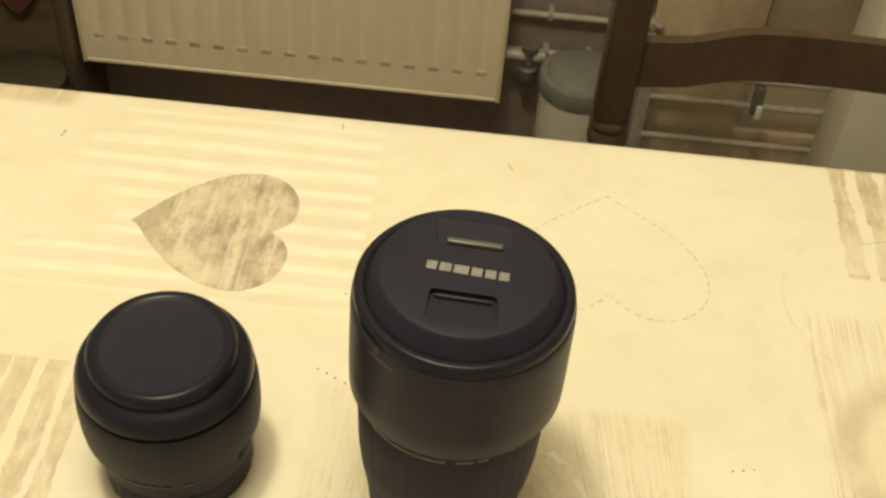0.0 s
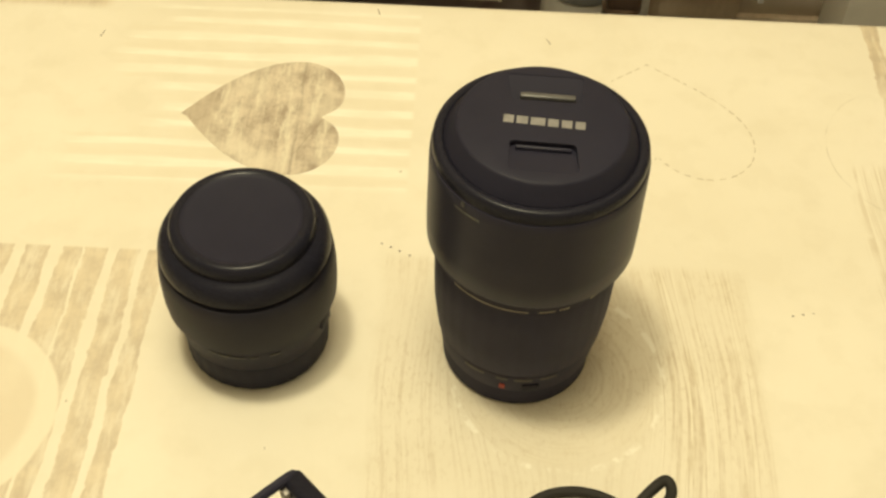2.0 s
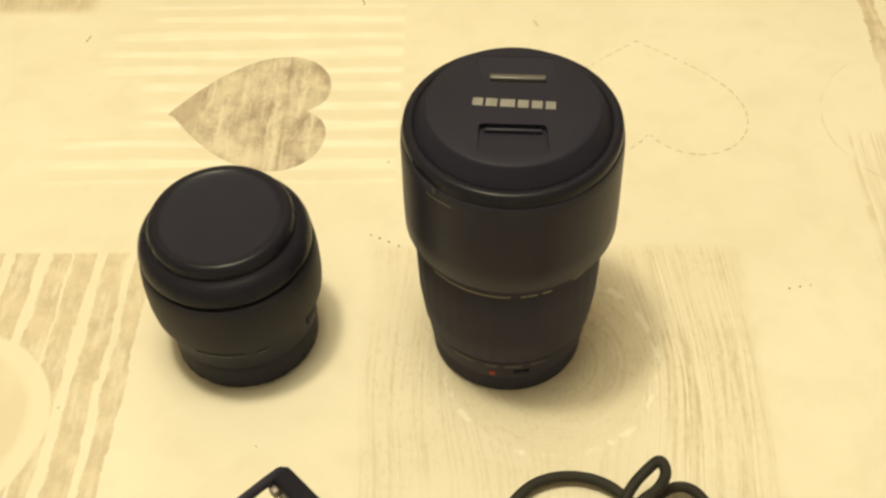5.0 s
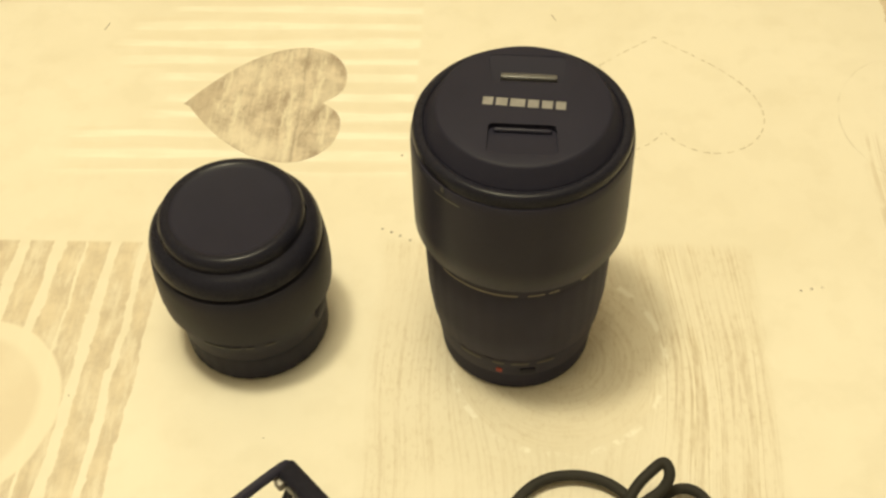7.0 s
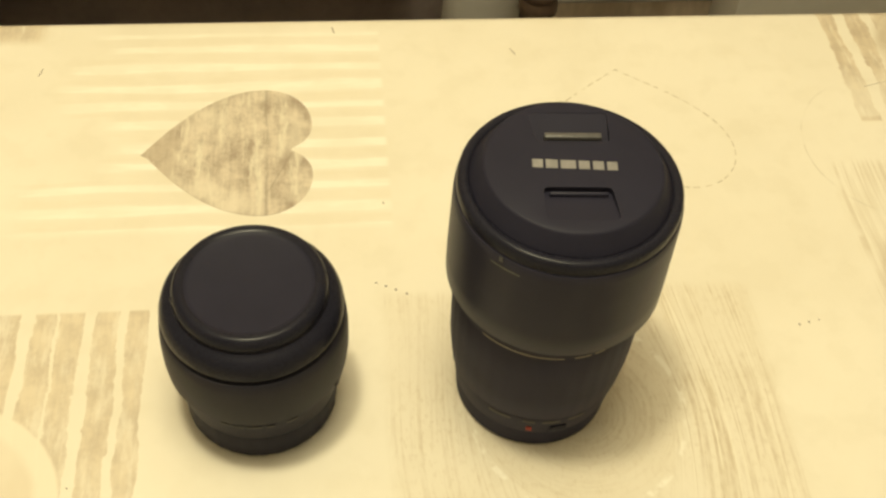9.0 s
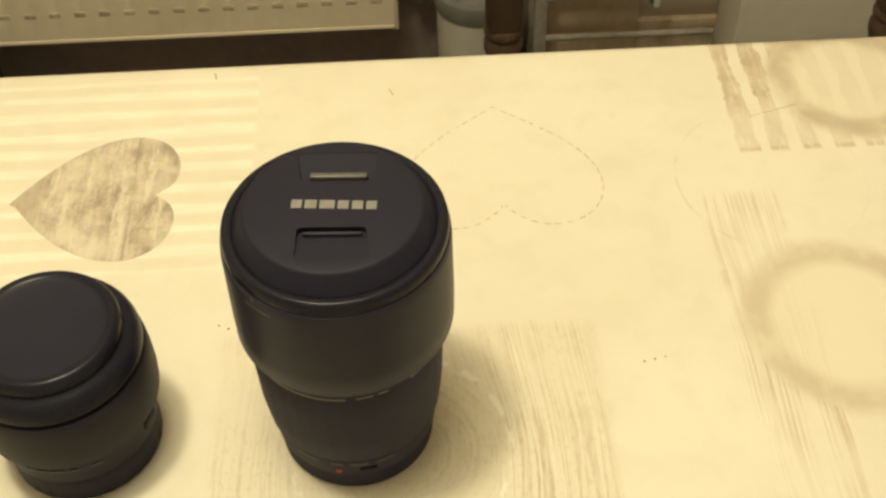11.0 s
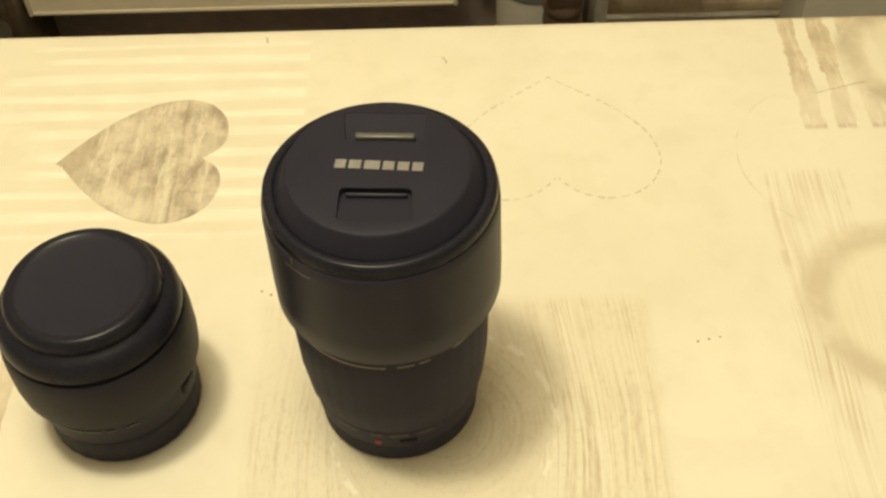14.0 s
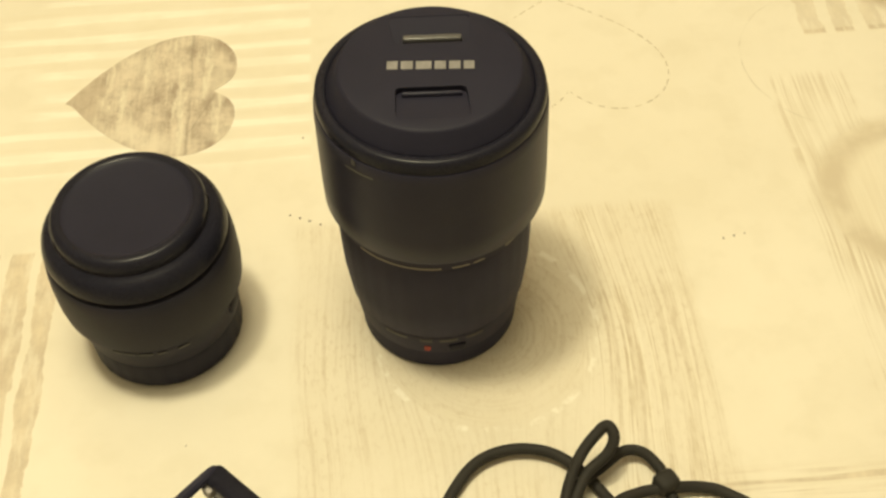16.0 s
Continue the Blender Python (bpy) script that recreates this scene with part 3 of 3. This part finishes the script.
    bm = band(0.0417, 0.1192, 0.1201, -138, -122, 0.00015, 8)
    band(0.04165, 0.1222, 0.1246, -133.5, -131.5, 0.00015, 3, bm)
    part("alignment_mark", bm, MAT_WORN_INK, hood, "faint printed alignment mark")
    # cap: rounded rim, and a top pierced by two finger pockets
    bm = lathe([(0.0364, 0.1240), (0.0364, 0.1290), (0.0360, 0.1297), (0.0347, 0.1318), (0.0328, 0.1350), (0.0323, 0.1358), (0.0318, 0.1364), (0.0311, 0.1367)], 128)
    top_edges = [e for e in bm.edges if all(v.co.z > 0.13665 for v in e.verts)]

    def pocket(x0, x1, y0, y1, lean, widen, r):
        """A rounded finger pocket, its clip side at y0, wider towards y1."""
        out, d = [], 1 if y1 > y0 else -1
        for cx, cy, a0 in ((x1 - r + widen, y1 - d * r, 0), (x0 + r - widen, y1 - d * r, 90), (x0 + r, y0 + d * r, 180), (x1 - r, y0 + d * r, 270)):
            for k in range(4):
                a = radians(a0 + 30 * k)
                px, py = cx + r * math.cos(a), cy + d * r * math.sin(a)
                out.append((px, py + lean * px))
        return out

    far_pocket = [(x, y, 0.0026 * min(1.0, max(0.0, (0.0268 - y) / 0.0125))) for x, y in pocket(-0.0118, 0.0150, 0.0116, 0.0262, -0.045, 0.0010, 0.0016)]
    near_pocket = [(x, y, 0.0024 * min(1.0, max(0.30, (y + 0.0290) / 0.0150))) for x, y in pocket(-0.0124, 0.0118, -0.0108, -0.0256, -0.050, 0.0004, 0.0018)]
    for rim in (far_pocket, near_pocket):
        up = [bm.verts.new((x, y, 0.1367)) for x, y, d in rim]
        low = [bm.verts.new((x, y, 0.1367 - max(d, 0.0002))) for x, y, d in rim]
        for k in range(len(rim)):
            j = (k + 1) % len(rim)
            top_edges.append(bm.edges.new((up[k], up[j])))
            bm.faces.new((up[k], up[j], low[j], low[k]))
        bm.faces.new(low)
    bmesh.ops.triangle_fill(bm, use_beauty=True, use_dissolve=False, edges=top_edges)
    cap = part("lens_cap", bm, MAT_CAP_FACE, t)
    part("release_clip", block(0.0208, 0.0026, 0.0036, 0, 0, 0, 0.0007, 3, None, Matrix.Translation((0.0020, 0.0144, 0.1354)) @ Matrix.Rotation(radians(-3), 4, "Z")), MAT_CLIP, cap)
    part("release_clip", block(0.0206, 0.0016, 0.0022, 0, 0, 0, 0.0007, 3, None, Matrix.Translation((-0.0001, -0.0128, 0.1351)) @ Matrix.Rotation(radians(-3), 4, "Z")), MAT_BLACK, cap)
    # the maker's mark, as six plain blocks
    rows = ((0.0, 0.0040), (0.0048, 0.0044), (0.0100, 0.0056), (0.0164, 0.0041), (0.0214, 0.0041), (0.0264, 0.0039))
    turn = Matrix.Translation((-0.0147, 0.0013, 0.13675)) @ Matrix.Rotation(radians(-5.2), 4, "Z")
    for x, w in rows:
        part("maker_mark", block(w - 0.0002, 0.0041, 0.0003, 0, 0, 0, 0.0001, 1, None, turn @ Matrix.Translation((x + w / 2, 0, 0))), MAT_WHITE_INK, cap, "pale plain block of the maker's mark")
    bm = band(0.0372, 0.0712, 0.0719, -140, -90, 0.00012, 30)
    for a0, a1 in ((-84, -74), (-71.5, -65), (-50, -30)):
        band(0.0372, 0.0712, 0.0719, a0, a1, 0.00012, 8, bm)
    part("gold_ring", bm, MAT_GOLD, t, "thin worn gold line, broken in places")
    bm = bmesh.new()
    for a, w in ((-126, 5), (-118, 3), (-102, 4), (-87, 6), (-69, 6)):
        band(0.0340, 0.0205, 0.0218, a - w, a + w, 0.0003, 6, bm)
    part("scale_mark", bm, MAT_WORN_INK, t, "faint printed scale figures as bars")
    part("index_dot", band(0.0333, 0.0140, 0.0165, -103.5, -99.5, 0.0006, 4), MAT_RED, t, "small red mounting index")
    part("lock_switch", block(0.0070, 0.0016, 0.0040, 0, 0, 0, 0.0006, 2, None, Matrix.Rotation(radians(7), 4, "Z") @ Matrix.Translation((0.001, -0.0336, 0.0155))), MAT_BLACK_MATT, t)
    # the barrel sits a little off the axis of its loose hood
    for ob in t.children:
        if ob.name.split(".")[0] in ("mount_barrel", "zoom_ring", "front_barrel", "gold_ring", "scale_mark", "index_dot", "lock_switch"):
            ob.location.x, ob.scale = -0.0010, (1.027, 1.027, 1.0)
        else:
            ob.location.x, ob.scale = -0.0004, (1.008, 1.008, 1.0)


def short_lens():
    t = thing("short_lens", (-0.0489, 0.0816, TOP + 0.0003), "short black kit lens with plain caps, standing on the cloth", "camera lens")
    part("rear_cap", lathe([(0, 0), (0.0305, 0), (0.0317, 0.0015), (0.0320, 0.0140), (0.0314, 0.0152), (0, 0.0153)], 240, 0.00015, 60), MAT_BLACK_MATT, t)
    part("base_barrel", lathe([(0.028, 0.0155), (0.0318, 0.0156), (0.0326, 0.0166), (0.0342, 0.0300), (0.0348, 0.0325), (0.028, 0.0327)]), MAT_CAP_FACE, t)
    part("zoom_ring", lathe([(0.030, 0.0328), (0.0360, 0.0329), (0.0368, 0.0338), (0.0374, 0.0400), (0.0374, 0.0500), (0.0371, 0.0545), (0.0366, 0.0588), (0.0360, 0.0597), (0.0344, 0.0600), (0.0342, 0.0618), (0.030, 0.0621)]), MAT_GREY_BAND, t)
    part("focus_ring", lathe([(0.028, 0.0622), (0.0352, 0.0620), (0.0359, 0.0626), (0.0359, 0.0648), (0.0352, 0.0674), (0.0342, 0.0692), (0.0330, 0.0704), (0.0316, 0.0711), (0.0306, 0.0717), (0.0300, 0.0722)], 128), MAT_LIP, t)
    cap = part("front_cap", lathe([(0.026, 0.0703), (0.0298, 0.0705), (0.0302, 0.0716), (0.0300, 0.0748), (0.0296, 0.0764), (0.0288, 0.0776), (0.0275, 0.0783), (0.0262, 0.0784), (0.0250, 0.0778)], 128), MAT_LIP, t)
    part("cap_face", lathe([(0.0251, 0.0778), (0.0243, 0.0774), (0.0232, 0.0771), (0, 0.0770)], 128), MAT_CAP_FACE, cap)
    bm = bmesh.new()
    for a, w in ((-112, 3), (-103, 4), (-92, 5), (-81, 3), (-66, 4)):
        band(0.0338, 0.0264, 0.0277, a - w, a + w, 0.0003, 5, bm, 0.0340)
    part("scale_mark", bm, MAT_FAINT, t, "faint worn print as bars")
    for a in (20, 200):
        part("pinch_grip", block(0.0016, 0.0120, 0.0040, 0, 0, 0, 0.0005, 2, None, Matrix.Rotation(radians(a), 4, "Z") @ Matrix.Translation((0.0291, 0, 0.0738))), MAT_LIP, cap)
    part("focus_switch", block(0.0030, 0.0090, 0.0060, 0, 0, 0, 0.0010, 2, None, Matrix.Rotation(radians(-17), 4, "Z") @ Matrix.Translation((0.0335, 0, 0.0262))), MAT_BLACK_MATT, t)


zoom_lens()
short_lens()


# ---- spectacles and cable at the near side ----
def spectacles():
    """Open spectacles standing on their rims; the hinge corner is the highest point."""
    t = thing("spectacles", (-0.0184, -0.0060, TOP), "open black-framed spectacles standing on the cloth", "glasses", -135.0)
    # local x runs along the front, local y back along the arms
    h = 0.0300
    for c in (0.030, 0.098):
        path = [(c - 0.0282, 0, h - 0.003), (c - 0.025, 0, h), (c, 0, h + 0.0005), (c + 0.022, 0, h), (c + 0.026, 0, h - 0.006), (c + 0.022, 0, 0.006),
                (c + 0.010, 0, 0.0018), (c - 0.010, 0, 0.0018), (c - 0.023, 0, 0.006), (c - 0.0280, 0, 0.018), (c - 0.0282, 0, h - 0.003)]
        rim = part("rim", tube(path, 0.0021, 10, 6), MAT_BLACK, t)
        bm = bmesh.new()
        ring = [bm.verts.new((p.x, 0.0, p.z)) for p in smooth_path(path, 4)[:-1]]
        bm.faces.new(ring)
        lens = part("lens", bm, MAT_GLASS, rim, "clear spectacle lens", smooth=False)
        lens.visible_shadow = False
    part("bridge", tube([(0.055, 0, h - 0.006), (0.064, 0.001, h - 0.002), (0.073, 0, h - 0.006)], 0.0016, 10, 6), MAT_BLACK, t)
    for x in (0.002, 0.126):
        arm = part("temple_arm", block(0.0088, 0.107, 0.0100, x + (0.0014 if x < 0.05 else -0.0014), 0.0525, h - 0.0038, 0.0024, 3), MAT_LIP, t)
        part("arm_tip", tube([(x, 0.106, h - 0.004), (x, 0.120, h - 0.010), (x, 0.138, 0.0045)], 0.0030, 10, 6), MAT_BLACK_MATT, arm)
        part("hinge", block(0.0034, 0.0044, 0.0050, x + (0.0066 if x < 0.05 else -0.0066), 0.0030, h - 0.0040, 0.0010, 2), MAT_VALVE, arm, "small dull metal hinge")
    for x in (0.047, 0.081):
        part("nose_pad", tube([(x, 0, h - 0.012), (x, 0.004, h - 0.013), (x, 0.006, h - 0.017)], 0.0016, 8, 4), MAT_SILVER, t)


def cable():
    t = thing("usb_cable", (0, -0.0022, -0.0003), "coiled black cable lying loosely on the cloth", "cable")
    z = TOP + 0.0029
    part("loop", tube([(0.060, -0.075, z), (0.056, -0.045, z), (0.0595, -0.022, z), (0.0690, -0.005, z + 0.001), (0.0790, 0.0040, z + 0.002), (0.0920, 0.0072, z + 0.002), (0.1050, 0.0046, z + 0.002),
                       (0.1150, -0.0025, z + 0.001), (0.123, -0.013, z), (0.131, -0.030, z), (0.133, -0.060, z)], 0.0023), MAT_CABLE, t)
    part("loop", tube([(0.103, -0.070, z + 0.005), (0.104, -0.040, z + 0.006), (0.1080, -0.0190, z + 0.008), (0.1148, -0.0055, z + 0.014), (0.1230, 0.0025, z + 0.018), (0.1268, 0.0036, z + 0.020),
                       (0.1285, -0.0005, z + 0.018), (0.1255, -0.0050, z + 0.014), (0.1165, -0.0110, z + 0.009), (0.109, -0.026, z + 0.006), (0.106, -0.050, z + 0.001), (0.106, -0.085, z)], 0.0023), MAT_CABLE, t)
    part("loop", tube([(0.112, -0.014, z + 0.006), (0.1230, -0.0065, z + 0.006), (0.1330, 0.0010, z + 0.004), (0.1405, 0.0010, z + 0.003), (0.1455, -0.0040, z + 0.002), (0.1480, -0.0110, z + 0.001), (0.150, -0.030, z), (0.147, -0.060, z)], 0.0022), MAT_CABLE, t)
    part("loop", tube([(0.118, -0.040, z + 0.004), (0.126, -0.0225, z + 0.005), (0.1365, -0.0170, z + 0.004), (0.149, -0.0155, z + 0.003), (0.160, -0.0150, z + 0.001), (0.170, -0.0180, z), (0.182, -0.030, z), (0.186, -0.060, z)], 0.0023), MAT_CABLE, t)
    part("cable_tie", block(0.0092, 0.0086, 0.0085, 0, 0, 0, 0.0026, 3, None, Matrix.Translation((0.1474, -0.0135, z + 0.0036)) @ Matrix.Rotation(radians(25), 4, "Z")), MAT_CABLE, t, "knotted black tie")


spectacles()
cable()


# ---- by the wall ----
def radiator():
    x0, x1, y, z0, z1 = -0.495, 0.092, 1.090, 0.196, 0.796
    t = thing("radiator", ((x0 + x1) / 2, y, 0), "cream enamelled panel radiator with ribbed front on the wall", "radiator")
    w = x1 - x0
    bm = bmesh.new()
    # ribbed front panel: shallow pressed channels
    pitch, n = 0.0330, 17
    xs, left = [(-w / 2 + 0.006, 0.0)], -pitch * (n - 1) / 2
    for i in range(n):
        c = left + i * pitch
        xs += [(c - 0.0065, 0.0), (c - 0.0035, 0.0028), (c + 0.0035, 0.0028), (c + 0.0065, 0.0)]
    xs.append((w / 2 - 0.006, 0.0))
    rows = []
    for z, k in ((z0 + 0.004, 0), (z0 + 0.046, 0), (z0 + 0.060, 1), (z1 - 0.048, 1), (z1 - 0.034, 0), (z1 - 0.004, 0)):
        rows.append([bm.verts.new((x, d * k, z)) for x, d in xs])
    for a, b in zip(rows, rows[1:]):
        for i in range(len(a) - 1):
            bm.faces.new((a[i], a[i + 1], b[i + 1], b[i]))
    part("front_panel", bm, MAT_RAD, t, sharp=50)
    part("back_panel", block(w - 0.02, 0.012, z1 - z0 - 0.02, 0, 0.055, (z0 + z1) / 2, 0.003), MAT_RAD, t)
    for s in (-1, 1):
        part("side_cover", block(0.006, 0.072, z1 - z0, s * (w / 2 - 0.003), 0.032, (z0 + z1) / 2, 0.002), MAT_RAD, t)
    part("bottom_edge", block(w - 0.012, 0.010, 0.006, 0, 0.003, z0 + 0.003, 0.002), MAT_RAD, t)
    part("top_grille", block(w - 0.012, 0.064, 0.004, 0, 0.033, z1 - 0.003, 0.001), MAT_RAD, t)
    for i in range(n):
        part("weld_mark", block(0.015, 0.0012, 0.0075, left + i * pitch, -0.0002, z0 + 0.046, 0.0005), MAT_RAD_SLOT, t)
    part("bracket", block(0.03, 0.05, 0.05, -0.2, 0.075, z1 - 0.1, 0.002), MAT_RAD, t)
    part("bracket", block(0.03, 0.05, 0.05, 0.2, 0.075, z1 - 0.1, 0.002), MAT_RAD, t)
    valve = part("valve", lathe([(0, -0.03), (0.011, -0.03), (0.013, -0.026), (0.013, -0.012), (0.009, -0.010), (0.009, 0.014), (0.012, 0.016), (0.012, 0.024), (0, 0.025)], 32), MAT_VALVE, t)
    valve.location = (w / 2 + 0.034, 0.03, z0 + 0.055)
    part("tail_pipe", tube([(w / 2 - 0.004, 0.03, z0 + 0.062), (w / 2 + 0.02, 0.03, z0 + 0.062), (w / 2 + 0.055, 0.03, z0 + 0.062)], 0.008, 16, 2), MAT_PIPE, t)


def wall_pipes():
    for z, x1 in ((0.300, 0.30), (0.238, 0.22)):
        ob = part("heating_pipe", tube([(0.096, WALL_Y - 0.03, z), (0.2, WALL_Y - 0.03, z), (x1, WALL_Y - 0.03, z), (x1 + 0.005, WALL_Y - 0.03, z)], 0.0050, 16, 1), MAT_PIPE)
        tagged(ob, "pale painted heating pipe running along the wall", "pipe", "heating pipes")
        for x in (0.15, x1 - 0.01):
            part("pipe_clip", block(0.008, 0.040, 0.013, x, WALL_Y - 0.016, z, 0.002), MAT_PIPE, ob)


def waste_bin():
    t = thing("waste_bin", (0.196, 1.060, 0), "small white plastic bin with a grey lid on the floor", "bin")
    part("body", lathe([(0, 0), (0.052, 0), (0.053, 0.004), (0.053, 0.255), (0.0545, 0.260), (0.0515, 0.260), (0.049, 0.008), (0, 0.008)], 64), MAT_BIN, t)
    part("lid", lathe([(0.0555, 0.256), (0.0565, 0.260), (0.0565, 0.276), (0.0545, 0.281), (0.047, 0.282), (0.043, 0.287), (0.030, 0.2895), (0, 0.2905)], 64), MAT_BIN_LID, t)


def dining_chair():
    t = thing("dining_chair", (0.391, 0.72, 0), "dark-stained wooden dining chair with a curved back rail", "chair")
    for s in (-1, 1):
        part("back_post", block(0.036, 0.034, 0.56, s * 0.195, 0, 0.755, 0.006), MAT_CHAIR, t)
        part("turned_ring", lathe([(0, -0.040), (0.013, -0.040), (0.0165, -0.024), (0.0195, -0.014), (0.0195, -0.006), (0.017, 0.0), (0.0195, 0.004), (0.0200, 0.009), (0.018, 0.013), (0, 0.014)], 32), MAT_CHAIR, t).location = (s * 0.195, 0, 0.463)
        part("leg", lathe([(0, 0), (0.014, 0), (0.014, 0.2), (0.0135, 0.424), (0, 0.424)], 24), MAT_CHAIR, t).location = (s * 0.195, 0, 0)
        part("leg", lathe([(0, 0), (0.014, 0), (0.018, 0.2), (0.020, 0.42), (0, 0.42)], 24), MAT_CHAIR, t).location = (s * 0.195, -0.36, 0)
    part("seat", block(0.43, 0.385, 0.024, 0, -0.198, 0.405, 0.008), MAT_CHAIR, t)

    def rail(name, z, tall, rise):
        bm = bmesh.new()
        rows = []
        n = 28
        for i in range(n + 1):
            f = i / n
            x = -0.178 + 0.356 * f
            b = math.sin(math.pi * f)
            s = min(1.0, max(0.0, (b - 0.35) / 0.5))
            s = s * s * (3 - 2 * s)
            rows.append([bm.verts.new((x, y + 0.018 * b, zz)) for y, zz in ((-0.006, z + rise * 0.85 * s), (-0.006, z + tall + rise * s), (0.006, z + tall + rise * s), (0.006, z + rise * 0.85 * s))])
        for a, b in zip(rows, rows[1:]):
            for k in range(4):
                bm.faces.new((a[k], b[k], b[(k + 1) % 4], a[(k + 1) % 4]))
        bm.faces.new(rows[0])
        bm.faces.new(rows[-1])
        part(name, bm, MAT_CHAIR, t, sharp=40)

    rail("back_rail", 0.517, 0.052, 0.012)
    # Top rail added out of view, its height set to shade the wall behind.
    rail("unseen_top_rail", 0.935, 0.060, 0.030)


def metal_rack():
    t = thing("metal_rack", (0.30, 1.130, 0), "low pale metal rack of thin bars by the wall", "rack")
    for x in (-0.012, 0.62):
        for y in (-0.03, 0.03):
            part("post", block(0.018, 0.010, 0.29, x, y, 0.145, 0.002), MAT_PIPE, t)
    for z, y in ((0.159, -0.03), (0.226, -0.03), (0.268, -0.03)):
            part("bar", tube([(-0.01, y, z), (0.3, y, z), (0.61, y, z)], 0.0048, 12, 1), MAT_PIPE, t)
    part("clamp", block(0.014, 0.016, 0.046, 0.142, -0.034, 0.240, 0.003), MAT_DIM_INK, t, "black plastic clamp")
    part("clamp_tab", block(0.008, 0.006, 0.022, 0.145, -0.044, 0.226, 0.002), MAT_CLAMP_TAB, t, "white clamp tab")
    part("back_board", block(0.150, 0.006, 0.42, 0.066, 0.040, 0.212, 0.001), MAT_BOARD, t, "brown fibre board")


def white_cabinet():
    t = thing("floor_cabinet", (0.532, 1.000, 0), "plain pale grey cabinet standing on the floor", "cabinet")
    part("body", block(0.42, 0.09, 0.84, 0.21, 0.047, 0.42, 0.002), MAT_PANEL, t)
    part("plinth", block(0.40, 0.004, 0.05, 0.21, 0.000, 0.03, 0.001), MAT_PANEL, t)


def dark_cabinet():
    t = thing("dark_sideboard", (-0.80, 1.125, 0), "dark wooden sideboard against the wall beside the radiator", "sideboard")
    part("body", block(0.58, 0.12, 0.80, 0.01, 0, 0.40, 0.004), MAT_DARK_WOOD, t)
    part("door", block(0.276, 0.012, 0.66, -0.132, -0.066, 0.42, 0.004), MAT_DARK_WOOD, t)
    part("door", block(0.276, 0.012, 0.66, 0.152, -0.066, 0.42, 0.004), MAT_DARK_WOOD, t)


def felt_heart():
    t = thing("felt_heart", (-0.548, 1.040, 0.330), "small red felt heart hanging on the sideboard", "ornament")
    half = bezier((0, -0.03), (0.018, -0.012), (0.03, 0.0), (0.026, 0.016)) + bezier((0.026, 0.016), (0.022, 0.03), (0.006, 0.03), (0, 0.018)) + [(0, 0.017)]
    bm = sheet(half + [(-x, y) for x, y in half[1:-1]][::-1], -0.004, 0.008)
    bmesh.ops.transform(bm, matrix=Matrix.Rotation(radians(90), 4, "X"), verts=bm.verts)
    part("heart", bm, MAT_FELT, t)
    part("string", tube([(0, 0, 0.016), (0.001, 0, 0.2), (0, 0.002, 0.45)], 0.0012, 8, 4), MAT_FELT, t)


def smoked_jar():
    t = thing("smoked_jar", (-0.540, 1.000, 0), "round smoky brown glass jar on the floor", "jar")
    part("body", lathe([(0, 0), (0.055, 0), (0.068, 0.02), (0.075, 0.10), (0.070, 0.165), (0.048, 0.200), (0.046, 0.215), (0.042, 0.215), (0.042, 0.200), (0.062, 0.160), (0.066, 0.10), (0.06, 0.025), (0, 0.012)], 48), MAT_JAR, t)
    part("lid", lathe([(0, 0.206), (0.044, 0.212), (0.050, 0.216), (0.051, 0.228), (0.046, 0.234), (0.030, 0.238), (0, 0.240)], 48), MAT_JAR, t)


smoked_jar()
radiator()
wall_pipes()
waste_bin()
dining_chair()
metal_rack()
white_cabinet()
dark_cabinet()
felt_heart()


# ---- pendant over the table, above the view ----
def pendant():
    t = thing("pendant_lamp", (LAMP[0], LAMP[1], LAMP[2]), "warm pendant lamp hanging over the table", "lamp")
    part("ceiling_rose", lathe([(0, 0.5), (0.03, 0.5), (0.06, 0.52), (0.062, 0.549), (0, 0.549)], 48), MAT_CEIL, t)
    part("cord", tube([(0, 0, 0.27), (0, 0, 0.4), (0, 0, 0.502)], 0.004, 8, 2), MAT_CABLE, t)


pendant()
